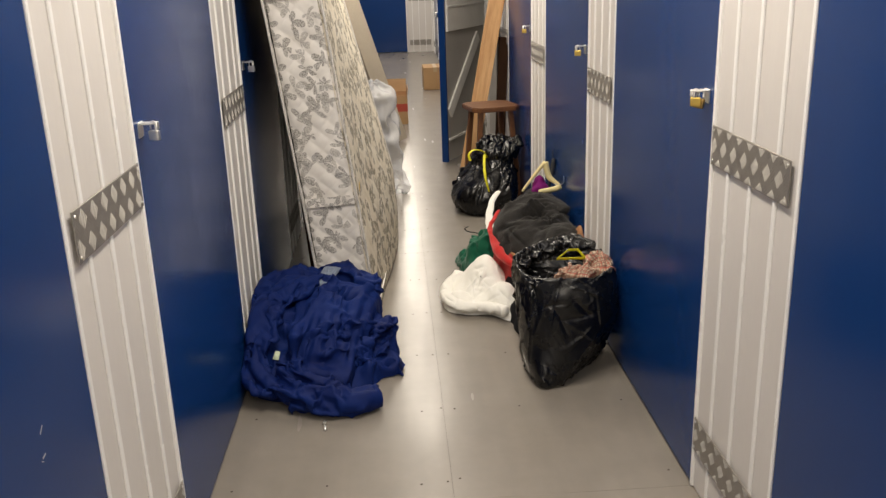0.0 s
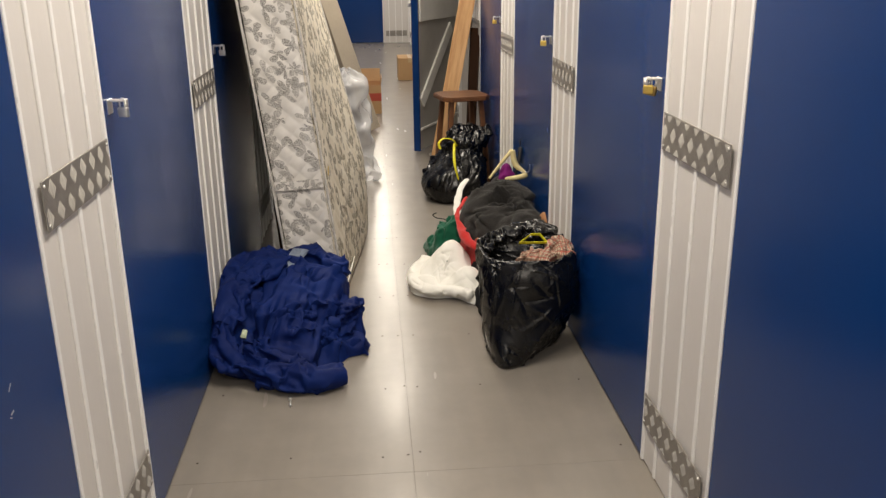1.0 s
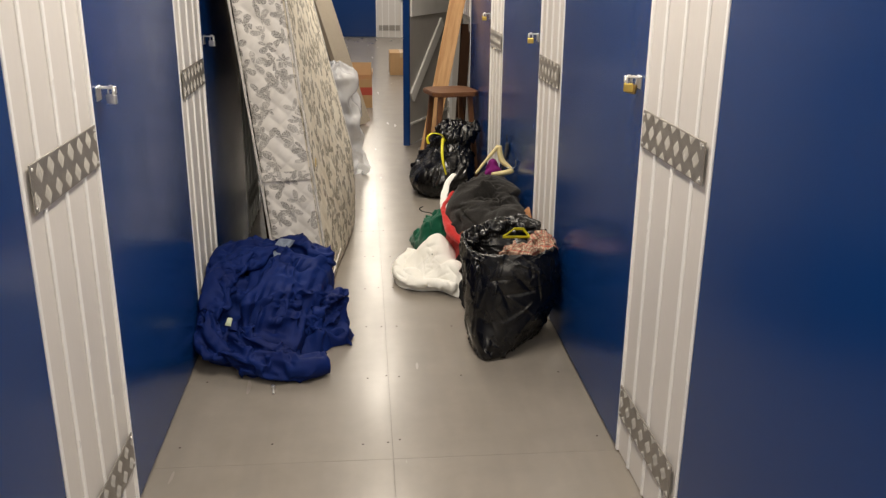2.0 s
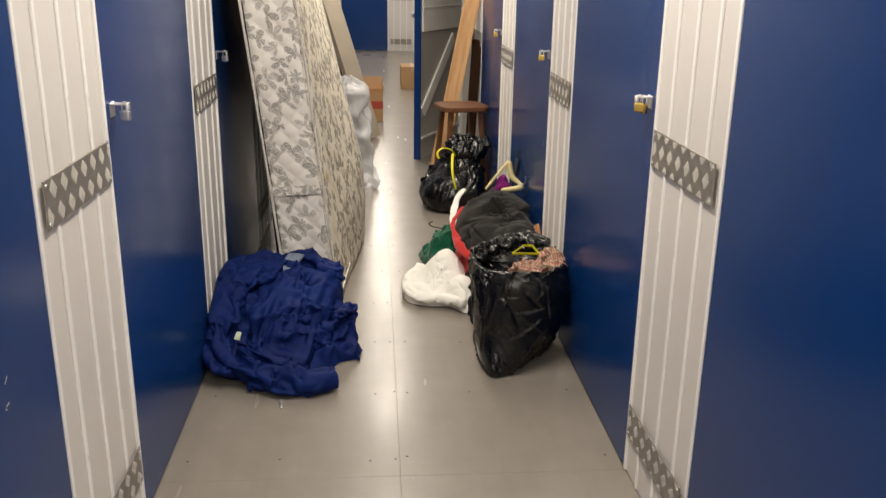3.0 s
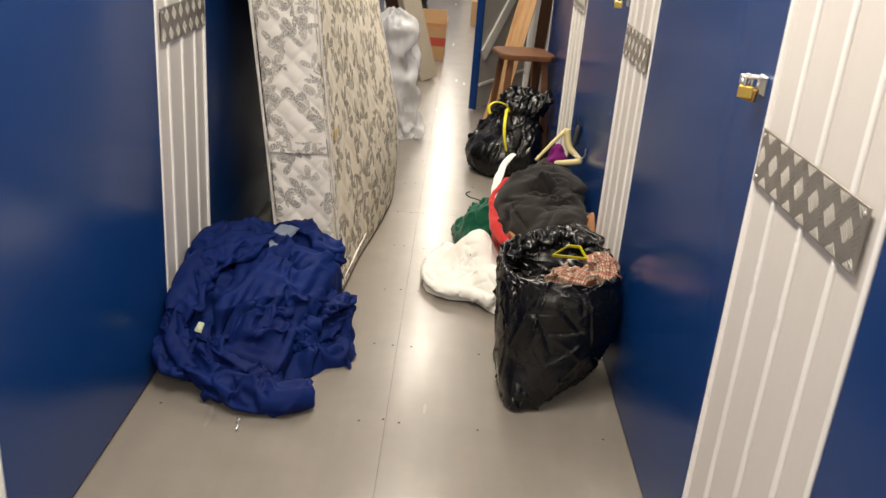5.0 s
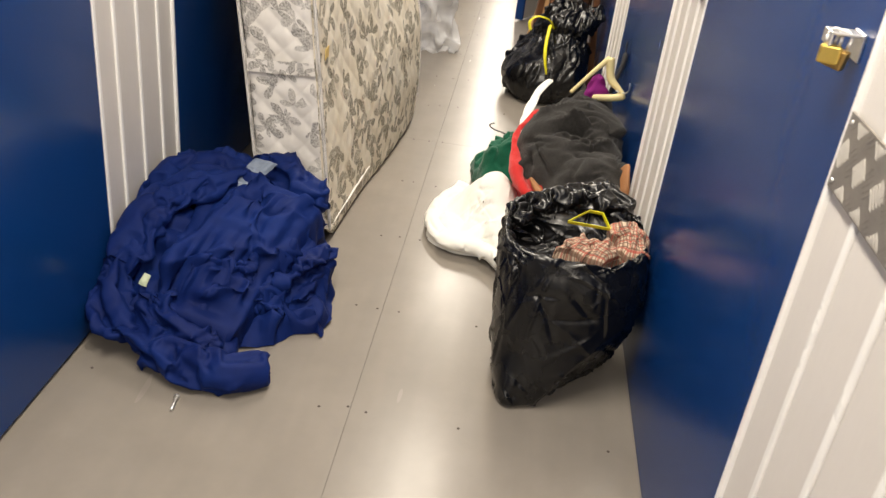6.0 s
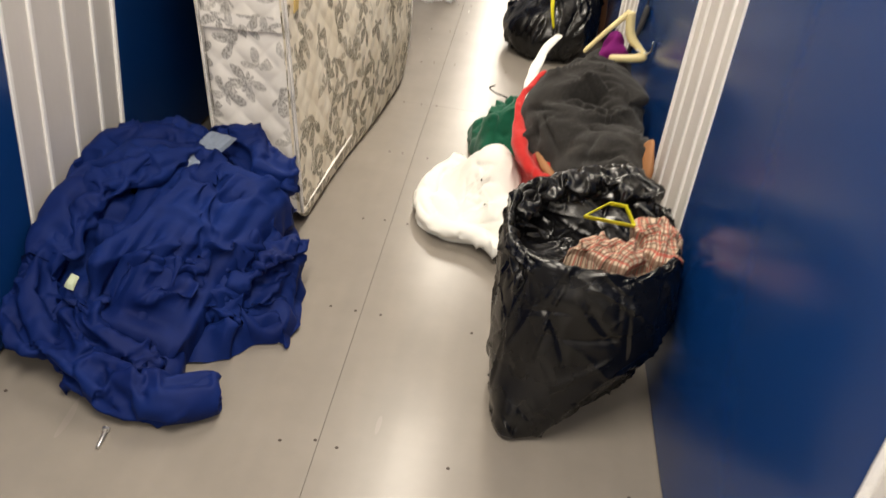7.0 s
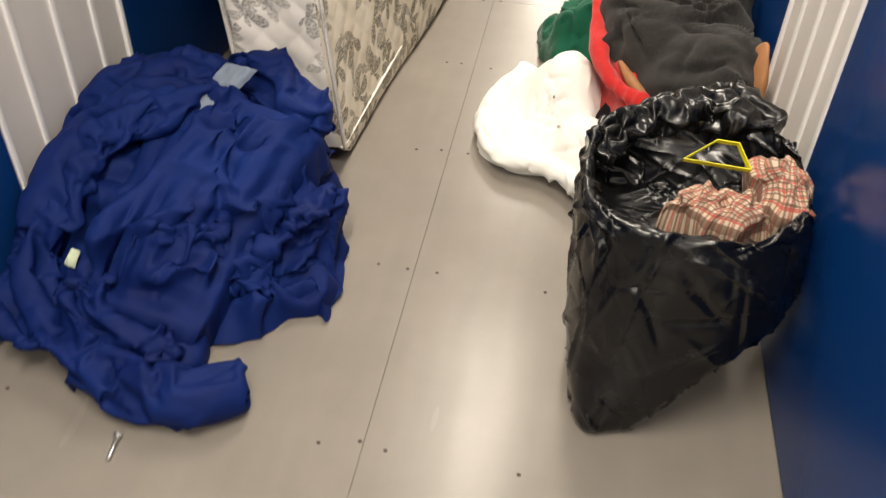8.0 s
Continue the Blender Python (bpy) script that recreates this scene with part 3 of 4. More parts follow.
def storage_door(number, side, y0, y1, lock="one"):
    face = X1 - 0.004 if side > 0 else X0 + 0.004
    a, b = (face, face + 0.032) if side > 0 else (face - 0.032, face)
    door = link_bm("door_%d" % number, box_bm(a, b, y0 + 0.003, y1 - 0.003, 0.012, DOOR_TOP, 0.003, 2), M_BLUE)
    tagged(door, "closed dark blue glossy steel storage door with a padlocked hasp", "door", kind="structure")
    hasp = door_parts(door, side, y1 - y0)
    if side < 0 and y0 < 3.5 < y1:
        scuff(door, 3.563, 0.803, 0.016, 0.0025, 40)
        scuff(door, 3.556, 0.757, 0.013, 0.003, 10)
        scuff(door, 3.548, 0.751, 0.008, 0.002, -30)
    hasp.matrix_basis = Matrix.Translation((face, y0, 0)) @ (Matrix.Rotation(math.pi, 4, "Z") @ Matrix.Diagonal((1, -1, 1, 1)) if side > 0 else Matrix.Identity(4))
    lip = box_bm(a - 0.001, b, y0 + 0.0015, y0 + 0.0028, 0.012, DOOR_TOP)
    part("door_edge", lip, M_BLUE, door)
    s = -1 if side > 0 else 1
    at = pose(face + s * 0.036, y0 + 0.042, 1.192, 0, 0, 70)
    if side > 0:
        padlock(at, M_BRASS, "brass padlock hanging from a door hasp", 0.72)
    else:
        padlock(at, M_STEEL, "bright steel padlock hanging from a door hasp", 0.72)
    if lock == "two":
        padlock(pose(face + s * 0.022, y0 + 0.042, 1.190, 8, 0, 50), paint("old_brass", (0.46, 0.30, 0.10), 0.42, 0.9, grain=200), "tarnished bronze padlock hanging beside a brass one", 0.78)


def scuff(door, y, z, wide, high, tilt):
    bm = box_bm(0.0, 0.0006, -wide / 2, wide / 2, -high / 2, high / 2)
    bm.transform(Matrix.Translation((X0 + 0.0042, y, z)) @ Matrix.Rotation(radians(tilt), 4, "X"))
    part("scuff", bm, M_SCUFF, door, "white scuff mark")


count = 0
for side, runs in ((1, R_PANELS), (-1, L_PANELS)):
    for (p0, p1), (q0, q1) in zip(runs, runs[1:]):
        if side > 0 and abs(p1 - OPEN_DOOR[0]) < 0.01:
            continue
        count += 1
        storage_door(count, side, p1, q0, "two" if side > 0 and abs(p1 - 4.483) < 0.01 else "one")
# near and far runs that end a wall
count += 1
storage_door(count, 1, R_PANELS[0][0] - 1.05, R_PANELS[0][0])
count += 1
storage_door(count, -1, L_PANELS[0][0] - 1.05, L_PANELS[0][0])

# the end of the corridor: one more door and panel
end_door = tagged(link_bm("door_%d" % (count + 1), box_bm(X0 + 0.01, 0.18, Y1 - 0.03, Y1 - 0.002, 0.012, DOOR_TOP, 0.003, 2), M_BLUE),
                  "closed dark blue steel storage door at the corridor's end", "door", kind="structure")
part("hasp", box_bm(X0 + 0.08, X0 + 0.15, Y1 - 0.07, Y1 - 0.0305, 1.17, 1.21, 0.002), M_STEEL, end_door)
for z in (0.135, 1.0):
    plate = part("tread_plate", box_bm(0.24, X1 - 0.05, Y1 - 0.006, Y1 - 0.001, z, z + 0.105), M_TREAD, wall_far, "worn aluminium chequer plate strip")
for c in (0.19, 0.31, 0.44, 0.57, X1 - 0.012):
    part("rib", box_bm(c - 0.006, c + 0.006, Y1 - 0.009, Y1 - 0.001, 0.004, 2.08, 0.002), M_RIB, wall_far)

# the storage unit behind the open door
room = bmesh.new()
for x0, x1, y0, y1, z0, z1 in ((X1 + 0.09, 2.6, 8.6, 8.66, 0, CEIL), (X1 + 0.09, 2.6, 10.64, 10.7, 0, CEIL), (2.6, 2.66, 8.6, 10.7, 0, CEIL),
                               (X1 + 0.1, 2.66, 8.6, 10.7, CEIL, CEIL + 0.06)):
    add_box(room, Matrix.Translation(((x0 + x1) / 2, (y0 + y1) / 2, (z0 + z1) / 2)), x1 - x0, y1 - y0, z1 - z0)
tagged(link_bm("wall_unit", room, M_WHITE), "white partition walls inside the open storage unit", "wall", kind="structure")
tagged(link_bm("floor_unit", box_bm(X1 + 0.1, 2.66, 8.6, 10.7, -0.08, -0.004), M_FLOOR), "grey painted floor of the open storage unit", "floor", kind="structure")


def ceiling_light(y):
    ob = thing("ceiling_light", "long white ceiling light with a frosted diffuser", "ceiling light", group="corridor ceiling lights")
    part("housing", box_bm(-0.12, 0.16, y - 0.74, y + 0.74, CEIL - 0.04, CEIL - 0.001, 0.006), M_CEIL, ob)
    part("diffuser", box_bm(-0.105, 0.145, y - 0.72, y + 0.72, CEIL - 0.062, CEIL - 0.041, 0.008, 2), M_GLOW, ob, "glowing frosted diffuser")


for ly in LAMP_Y:
    ceiling_light(ly)


def open_door():
    ob = thing("door_open", "blue steel storage door standing open with a grey inner face", "door", pose(0.70, 10.13, 0, 0, 0, -115.8), kind="structure")
    w = 0.935
    part("outer_skin", box_bm(0, w, -0.045, -0.012, 0.012, DOOR_TOP, 0.003), M_BLUE, ob)
    part("inner_skin", box_bm(0.02, w - 0.012, -0.011, 0.0, 0.02, DOOR_TOP - 0.01, 0.002), M_LINER, ob, "grey steel inner face")
    part("lock_edge", box_bm(w - 0.011, w + 0.012, -0.052, 0.003, 0.012, DOOR_TOP, 0.003), M_BLUE, ob)
    part("upper_liner", box_bm(0.03, w - 0.02, 0.001, 0.016, 1.065, DOOR_TOP - 0.03, 0.003), M_BOARD, ob, "white board lining")
    part("liner_rail", box_bm(0.03, w - 0.02, 0.0165, 0.024, 1.25, 1.266, 0.002), M_BOARD, ob)
    part("diagonal_brace", box_bm(-0.45, 0.45, 0.0005, 0.018, -0.05, 0.05, 0.003), M_BOARD, ob, "white painted diagonal brace").matrix_basis = pose(0.55, 0, 0.70, 0, 39.6, 0)
    part("lower_rail", box_bm(0.03, w - 0.02, 0.0005, 0.012, 0.185, 0.205, 0.002), M_BOARD, ob)
    part("hasp", box_bm(w - 0.06, w + 0.03, -0.075, -0.053, 1.18, 1.215, 0.002), M_STEEL, ob)
    return ob


open_door()


# ---- mattress ----
def mattress():
    ob = thing("mattress", "quilted floral double mattress stood on end leaning on the wall", "mattress", pose(-0.45, 6.5, 0))
    inv = ob.matrix_world.inverted()
    H, D, T = 1.9, 1.33, 0.235

    def face_x(b, z):
        front = -0.247 - 0.113 * z
        back = -0.150 - 0.075 * max(0, z - 0.25) - 0.16 * max(0, z - 0.45)
        s = b * b * (3 - 2 * b)
        return front * (1 - s) + back * s + 0.012 * math.sin(math.pi * b) * math.exp(-((z - 0.35) / 0.3) ** 2)

    def point(a, b, z):
        corner = 0.055
        lift = 0.0
        e = min(b * D, (1 - b) * D)
        if e < 0.10:
            lift = 0.05 * (1 - e / 0.10) ** 2 * (1 if b < 0.5 else 2.2)
        zz = max(z, 0.004 + lift)
        x = face_x(b, zz) - T * (1 - a)
        return Vector((x, 5.872 + D * b + 0.02 * math.sin(zz * 2), zz))

    def quilt(u, v, p=0.085):
        return (abs(math.sin(math.pi * (u + v) / p)) * abs(math.sin(math.pi * (u - v) / p))) ** 0.5

    def build(name, nu, nv, fn, outward, size_u, uv_off, depth, material, label=""):
        P = np.zeros((nv, nu, 3))
        uv = []
        for j in range(nv):
            z = H * j / (nv - 1)
            for i in range(nu):
                s = i / (nu - 1)
                p = fn(s, z)
                e = min(s * size_u, (1 - s) * size_u, z, H - z)
                soft = 1 - max(0, 1 - e / 0.035) ** 2
                puff = depth * quilt(s * size_u + uv_off, z) * soft + (soft - 1) * 0.012
                puff += 0.004 * noise.noise(Vector((s * size_u * 5, z * 5, uv_off)))
                q = p + outward * puff
                P[j, i] = tuple(inv @ q)
        o = grid_part(name, P, material, ob, False, (size_u, H), label)
        return o

    build("border", 46, 300, lambda s, z: point(s, 0.0, z), Vector((0, -1, 0)), T, 0.0, 0.0055, M_TICK_SIDE, "grey and white floral quilted border")
    build("sleeping_surface", 190, 270, lambda s, z: point(1.0, s, z), Vector((1, 0, 0.1)), D, 1.3, 0.0035, M_TICK_TOP, "cream floral quilted top")
    build("back_border", 12, 60, lambda s, z: point(1 - s, 1.0, z), Vector((0, 1, 0)), T, 0.0, 0.004, M_TICK_SIDE)
    build("underside", 60, 80, lambda s, z: point(0.0, 1 - s, z), Vector((-1, 0, 0)), D, 0.5, 0.006, M_UNDER, "underside cloth with shade put into its colour")
    for (a, b) in ((1, 0), (0, 0), (1, 1)):
        pts = [inv @ point(a, b, H * k / 40) + Vector((0, 0.004 if b == 0 else -0.004, 0)) for k in range(41)]
        grid_part("piping", tube(pts, [0.0055] * 41, 8, 160), M_TICK_SIDE, ob, True)
    for a, lo in ((1, 0),):
        pts = [inv @ (point(a, k / 40, 0.0) + Vector((-0.012, 0, 0.010))) for k in range(41)]
        grid_part("piping", tube(pts, [0.0055] * 41, 8, 120), M_TICK_SIDE, ob, True)
    lab = part("maker_label", box_bm(-0.001, 0.0015, 0, 0.045, 0, 0.035, 0.0005), M_CREAMTAG, ob, "small yellow sewn label")
    lab.matrix_basis = inv @ Matrix.Translation(point(1.0, 0.02, 0.615) + Vector((0.014, 0, 0)))
    for z in (0.56, 1.43):
        rows = []
        for j in range(4):
            row = []
            for i in range(16):
                s = 0.05 + 0.9 * i / 15
                p = point(s, 0, z + 0.04 * j / 3) + Vector((0, -0.011 - 0.006 * math.sin(math.pi * i / 15), 0.012 * s))
                row.append(tuple(inv @ p))
            rows.append(row)
        grid_part("carry_strap", np.array(rows), M_TICK_SIDE, ob, False, (T, 0.04), "woven carrying strap")
    bm = bmesh.new()
    p0, p1, p2, p3 = point(0, 0, H), point(1, 0, H), point(1, 1, H), point(0, 1, H)
    bm.faces.new([bm.verts.new(inv @ p) for p in (p0, p1, p2, p3)])
    part("end_border", bm, M_TICK_SIDE, ob)
    bm = bmesh.new()
    p0, p1, p2, p3 = point(0, 0, 0.02), point(1, 0, 0.02), point(1, 1, 0.02), point(0, 1, 0.02)
    bm.faces.new([bm.verts.new(inv @ p) for p in (p3, p2, p1, p0)])
    part("end_border", bm, M_TICK_SIDE, ob)


mattress()


# ---- blue garment heap ----
def sheet_over(corners, bulge, nu=90, nv=90, tuck=0.05):
    """A sheet spanned by four corners (anticlockwise from the near side) that bulges upwards in the middle and tucks down along its rim."""
    a, b, c, d = [np.array(p, float) for p in corners]
    u = np.linspace(0, 1, nu)[None, :, None]
    v = np.linspace(0, 1, nv)[:, None, None]
    P = a * (1 - u) * (1 - v) + b * u * (1 - v) + c * u * v + d * (1 - u) * v
    k = (np.sin(np.pi * u) * np.sin(np.pi * v))[:, :, 0]
    P[:, :, 2] += bulge * k ** 0.6
    mid = P.mean((0, 1))
    r = 1 + 0.10 * np.sin(3.0 * np.arctan2(P[:, :, 1] - mid[1], P[:, :, 0] - mid[0]) + 0.6)
    P[:, :, :2] = mid[:2] + (P[:, :, :2] - mid[:2]) * r[:, :, None]
    edge = np.minimum(np.minimum(u, 1 - u), np.minimum(v, 1 - v))[:, :, 0]
    P[:, :, 2] -= tuck * np.clip(1 - edge / 0.07, 0, 1) ** 2
    return P


def blue_jacket():
    ob = thing("jacket", "crumpled royal blue cotton work jacket heaped on the floor", "jacket")
    outline = [(-0.742, 5.36), (-0.69, 5.23), (-0.60, 5.15), (-0.50, 5.09), (-0.38, 5.14), (-0.345, 5.27), (-0.26, 5.32), (-0.175, 5.38), (-0.165, 5.48),
               (-0.19, 5.60), (-0.23, 5.72), (-0.34, 5.83), (-0.50, 5.86), (-0.66, 5.80), (-0.742, 5.66), (-0.745, 5.5)]
    f = bumps((-0.52, 5.70, 0.34, 0.26, 0.275), (-0.32, 5.60, 0.17, 0.2, 0.265), (-0.46, 5.38, 0.23, 0.20, 0.22), (-0.62, 5.46, 0.20, 0.26, 0.245), (-0.23, 5.44, 0.12, 0.12, 0.10))
    def crisp(X, seed, closed, way=(0.42, 0.88, 0.2), count=110, high=0.018, wide=0.009, longest=0.20, spread=28):
        return rumple(X, 0.004, 9, seed, way, 2.6, closed=closed, fine=0.3, crease=(count, longest, wide, high, spread))

    P = heap(outline, f, 190, 80)
    grid_part("body", crisp(settle(P, 0.45, 0.10, 4, True, hold=0.002, inner=0.02, start=0.015, cells=(9, 16), coarse=4), 4, True, count=90, high=0.034, wide=0.011), M_NAVY, ob, True, (2.4, 0.6))

    def sheet(name, corners, bulge, nu, nv, eu, ev, seed, cells, label="", **kw):
        P = sheet_over(corners, bulge, nu, nv)
        return grid_part(name, crisp(settle(P, eu, ev, seed, False, cells=cells, **kw), seed, False, (0.55, 0.80, 0.2), 30, 0.046, 0.012, 0.32, 26), M_NAVY, ob, False, (0.4, 0.6), label)

    def band(name, points, radii, seed, flat, eu=0.45, ev=0.18, nu=64, nv=120, cells=(5, 11)):
        way = Vector(points[-1]) - Vector(points[0])
        P = rumple(tube(points, radii, nu, nv, flat), 0.010, 9, seed, way, 2.2, fine=0.2)
        return grid_part(name, crisp(settle(P, eu, ev, seed, True, hold=0.002, inner=0.014, start=0.016, cells=cells, coarse=4), seed, True, way, 40, 0.032, 0.0085), M_NAVY, ob, True, (0.4, 0.7))

    sheet("front_panel", [(-0.635, 5.20, 0.10), (-0.37, 5.17, 0.03), (-0.22, 5.70, 0.255), (-0.53, 5.66, 0.30)], 0.10, 120, 140, 0.24, 0.03, 9, (3, 5), hold=0.001, inner=0.03, start=0.034, coarse=7)
    sheet("side_panel", [(-0.41, 5.25, 0.015), (-0.185, 5.345, 0.015), (-0.175, 5.59, 0.12), (-0.33, 5.46, 0.15)], 0.055, 80, 90, 0.40, 0.06, 15, (3, 6), hold=0.0015, inner=0.02, start=0.02, coarse=5)
    band("side_seam", [(-0.36, 5.32, 0.075), (-0.30, 5.395, 0.125), (-0.235, 5.47, 0.15), (-0.185, 5.565, 0.15)], [0.022, 0.026, 0.026, 0.022], 16, 0.6, nu=40, nv=90)
    band("sleeve", [(-0.45, 5.67, 0.300), (-0.56, 5.59, 0.305), (-0.665, 5.46, 0.265), (-0.712, 5.30, 0.175), (-0.69, 5.20, 0.10), (-0.60, 5.135, 0.06)],
         [0.045, 0.060, 0.066, 0.058, 0.048, 0.045], 8, 0.62, nv=150)
    band("sleeve_fold", [(-0.52, 5.60, 0.315), (-0.60, 5.50, 0.305), (-0.655, 5.39, 0.255), (-0.66, 5.30, 0.185)], [0.030, 0.038, 0.038, 0.030], 19, 0.6, nv=100)
    band("back_sleeve", [(-0.715, 5.47, 0.22), (-0.70, 5.60, 0.265), (-0.64, 5.70, 0.29), (-0.56, 5.76, 0.29), (-0.49, 5.76, 0.27)], [0.05, 0.062, 0.062, 0.056, 0.045], 12, 0.8)
    band("hem", [(-0.615, 5.20, 0.10), (-0.555, 5.135, 0.065), (-0.48, 5.09, 0.05), (-0.40, 5.072, 0.045), (-0.32, 5.085, 0.04), (-0.245, 5.125, 0.032)],
         [0.042, 0.055, 0.055, 0.052, 0.052, 0.046], 11, 0.72, 0.5, 0.18, nv=140)
    band("hem_fold", [(-0.575, 5.215, 0.13), (-0.525, 5.16, 0.105), (-0.45, 5.135, 0.085), (-0.38, 5.15, 0.065)], [0.022, 0.028, 0.028, 0.02], 18, 0.7, nu=40, nv=90)
    band("collar", [(-0.52, 5.80, 0.25), (-0.45, 5.80, 0.28), (-0.37, 5.77, 0.275), (-0.31, 5.70, 0.27), (-0.235, 5.68, 0.24)], [0.045, 0.052, 0.052, 0.05, 0.04], 13, 0.8)
    lining = sheet_over([(-0.488, 5.59, 0.312), (-0.45, 5.60, 0.308), (-0.395, 5.72, 0.343), (-0.46, 5.73, 0.348)], 0.004, 30, 36, 0.006)
    grid_part("lining", settle(lining, 0.3, 0.1, 5, cells=(4, 6), start=0.004), paint("grey_lining", (0.19, 0.23, 0.30), 0.8, grain=300, bump=0.3), ob, False, (1, 1), "pale grey lining")
    tag = sheet_over([(-0.635, 5.250, 0.150), (-0.613, 5.247, 0.145), (-0.610, 5.272, 0.168), (-0.628, 5.278, 0.168)], 0.004, 16, 16, 0.004)
    grid_part("label", settle(tag, 0.2, 0.1, 6, cells=(3, 4), start=0.003), paint("pale_green_tag", (0.60, 0.68, 0.48), 0.7, grain=200), ob, False, (1, 1), "pale green tag showing in a fold")


blue_jacket()


# ---- black refuse bags ----
def bag_rows(profile, nu, seed, lump=0.03, square=1.0):
    """Rows of points from (z, centre x, centre y, radius x, radius y) sections."""
    rows = []
    wob = lumps((len(profile), nu), seed, ((5, 1.0), (9, 0.6)), True)
    for j, (z, cx, cy, rx, ry) in enumerate(profile):
        a = np.linspace(0, 2 * np.pi, nu, endpoint=False)
        k = 1 + lump / max(rx, 0.05) * wob[j]
        ca, sa = np.cos(a), np.sin(a)
        ca, sa = np.sign(ca) * np.abs(ca) ** square, np.sign(sa) * np.abs(sa) ** square
        rows.append(np.column_stack([cx + rx * k * ca, cy + ry * k * sa, np.full(nu, z)]))
    return np.array(rows)


def smooth_profile(keys, n):
    keys = np.array(keys, float)
    t = np.linspace(0, len(keys) - 1, n)
    i = np.minimum(t.astype(int), len(keys) - 2)
    g = (t - i)[:, None]
    p0, p1, p2, p3 = keys[np.maximum(i - 1, 0)], keys[i], keys[i + 1], keys[np.minimum(i + 2, len(keys) - 1)]
    return 0.5 * (2 * p1 + (p2 - p0) * g + (2 * p0 - 5 * p1 + 4 * p2 - p3) * g ** 2 + (3 * p1 - p0 - 3 * p2 + p3) * g ** 3)


def open_bag():
    ob = thing("refuse_bag", "open black plastic refuse bag stuffed with clothes", "refuse bag", group="black refuse bags")
    keys = [(0.004, 0.50, 5.42, 0.01, 0.01), (0.004, 0.50, 5.42, 0.14, 0.21), (0.05, 0.505, 5.42, 0.160, 0.24), (0.20, 0.505, 5.42, 0.188, 0.235), (0.32, 0.50, 5.42, 0.195, 0.22),
            (0.385, 0.50, 5.42, 0.19, 0.20), (0.415, 0.50, 5.42, 0.18, 0.185), (0.40, 0.50, 5.42, 0.165, 0.165), (0.35, 0.50, 5.42, 0.15, 0.15), (0.325, 0.50, 5.42, 0.10, 0.10),
            (0.32, 0.50, 5.42, 0.005, 0.005)]
    P = bag_rows(smooth_profile(keys, 220), 330, 3, 0.008, 0.72)
    # the rim is a little higher at the back; the front corner by the wall is cut away towards the floor
    up = np.clip((P[:, :, 1] - 5.36) / 0.25, -0.4, 1) * np.clip((P[:, :, 2] - 0.25) / 0.2, 0, 1)
    P[:, :, 2] += 0.012 * up
    far = (P[:, :, 0] - 0.42) * 0.76 - (P[:, :, 1] - 5.16) * 0.65 - 0.17 * np.clip(P[:, :, 2] / 0.36, 0, 1) ** 0.8
    far = np.maximum(far, 0)
    P[:, :, 0] -= far * 0.76
    P[:, :, 1] += far * 0.65
    tip = np.exp(-((P[:, :, 0] - 0.37) / 0.06) ** 2 - ((P[:, :, 1] - 5.21) / 0.06) ** 2) * np.clip(1 - P[:, :, 2] / 0.16, 0, 1)
    P[:, :, 1] -= 0.055 * tip
    P = rumple(P, 0.006, 4.5, 21, (0.65, 0.25, -0.7), 3.5, fine=0.25, crease=(360, 0.26, 0.0056, 0.0105, 22))
    P = rumple(P, 0.0, 6, 25, (0.3, 0.1, 0.9), 2.0, fine=0.0, crease=(170, 0.13, 0.005, 0.0065, 50))
    grid_part("bag_skin", P, M_BAG, ob, True, (1.3, 0.9))
    ruffle = tube([(0.335, 5.44, 0.385), (0.38, 5.55, 0.40), (0.48, 5.62, 0.41), (0.58, 5.63, 0.415), (0.665, 5.59, 0.40)], [0.02, 0.03, 0.045, 0.052, 0.04], 64, 150, 0.7)
    grid_part("bag_rim", settle(rumple(ruffle, 0.010, 10, 23, (0.2, 0.3, 0.9), 2.4, fine=0.3, crease=(40, 0.08, 0.006, 0.010, 40)), 0.4, 0.25, 24, True, hold=0.002, cells=(8, 20), coarse=2), M_BAG, ob, True, (0.4, 0.4), "bunched plastic rim")
    a, b, c, d = Vector((0.475, 5.425, 0.428)), Vector((0.528, 5.458, 0.452)), Vector((0.564, 5.455, 0.452)), Vector((0.585, 5.412, 0.430))
    bm = bmesh.new()
    for p, q in ((a, b), (b, c), (c, d), (d, a)):
        tape_piece(bm, p, q, 0.013)
    part("drawstring", bm, M_YELLOW, ob, "yellow drawstring loop")


def tape_piece(bm, p, q, width):
    """A thin flat ribbon from p to q, standing nearly on edge."""
    t = (q - p).normalized()
    s = Vector((0.1, -0.55, 0.8))
    s = (s - t * s.dot(t)).normalized() * (width / 2)
    n = t.cross(s).normalized() * 0.0008
    vs = [bm.verts.new(v) for v in (p - s - n, p + s - n, q + s - n, q - s - n, p - s + n, p + s + n, q + s + n, q - s + n)]
    for f in ((0, 1, 2, 3), (7, 6, 5, 4), (0, 4, 5, 1), (1, 5, 6, 2), (2, 6, 7, 3), (3, 7, 4, 0)):
        bm.faces.new([vs[k] for k in f])


open_bag()


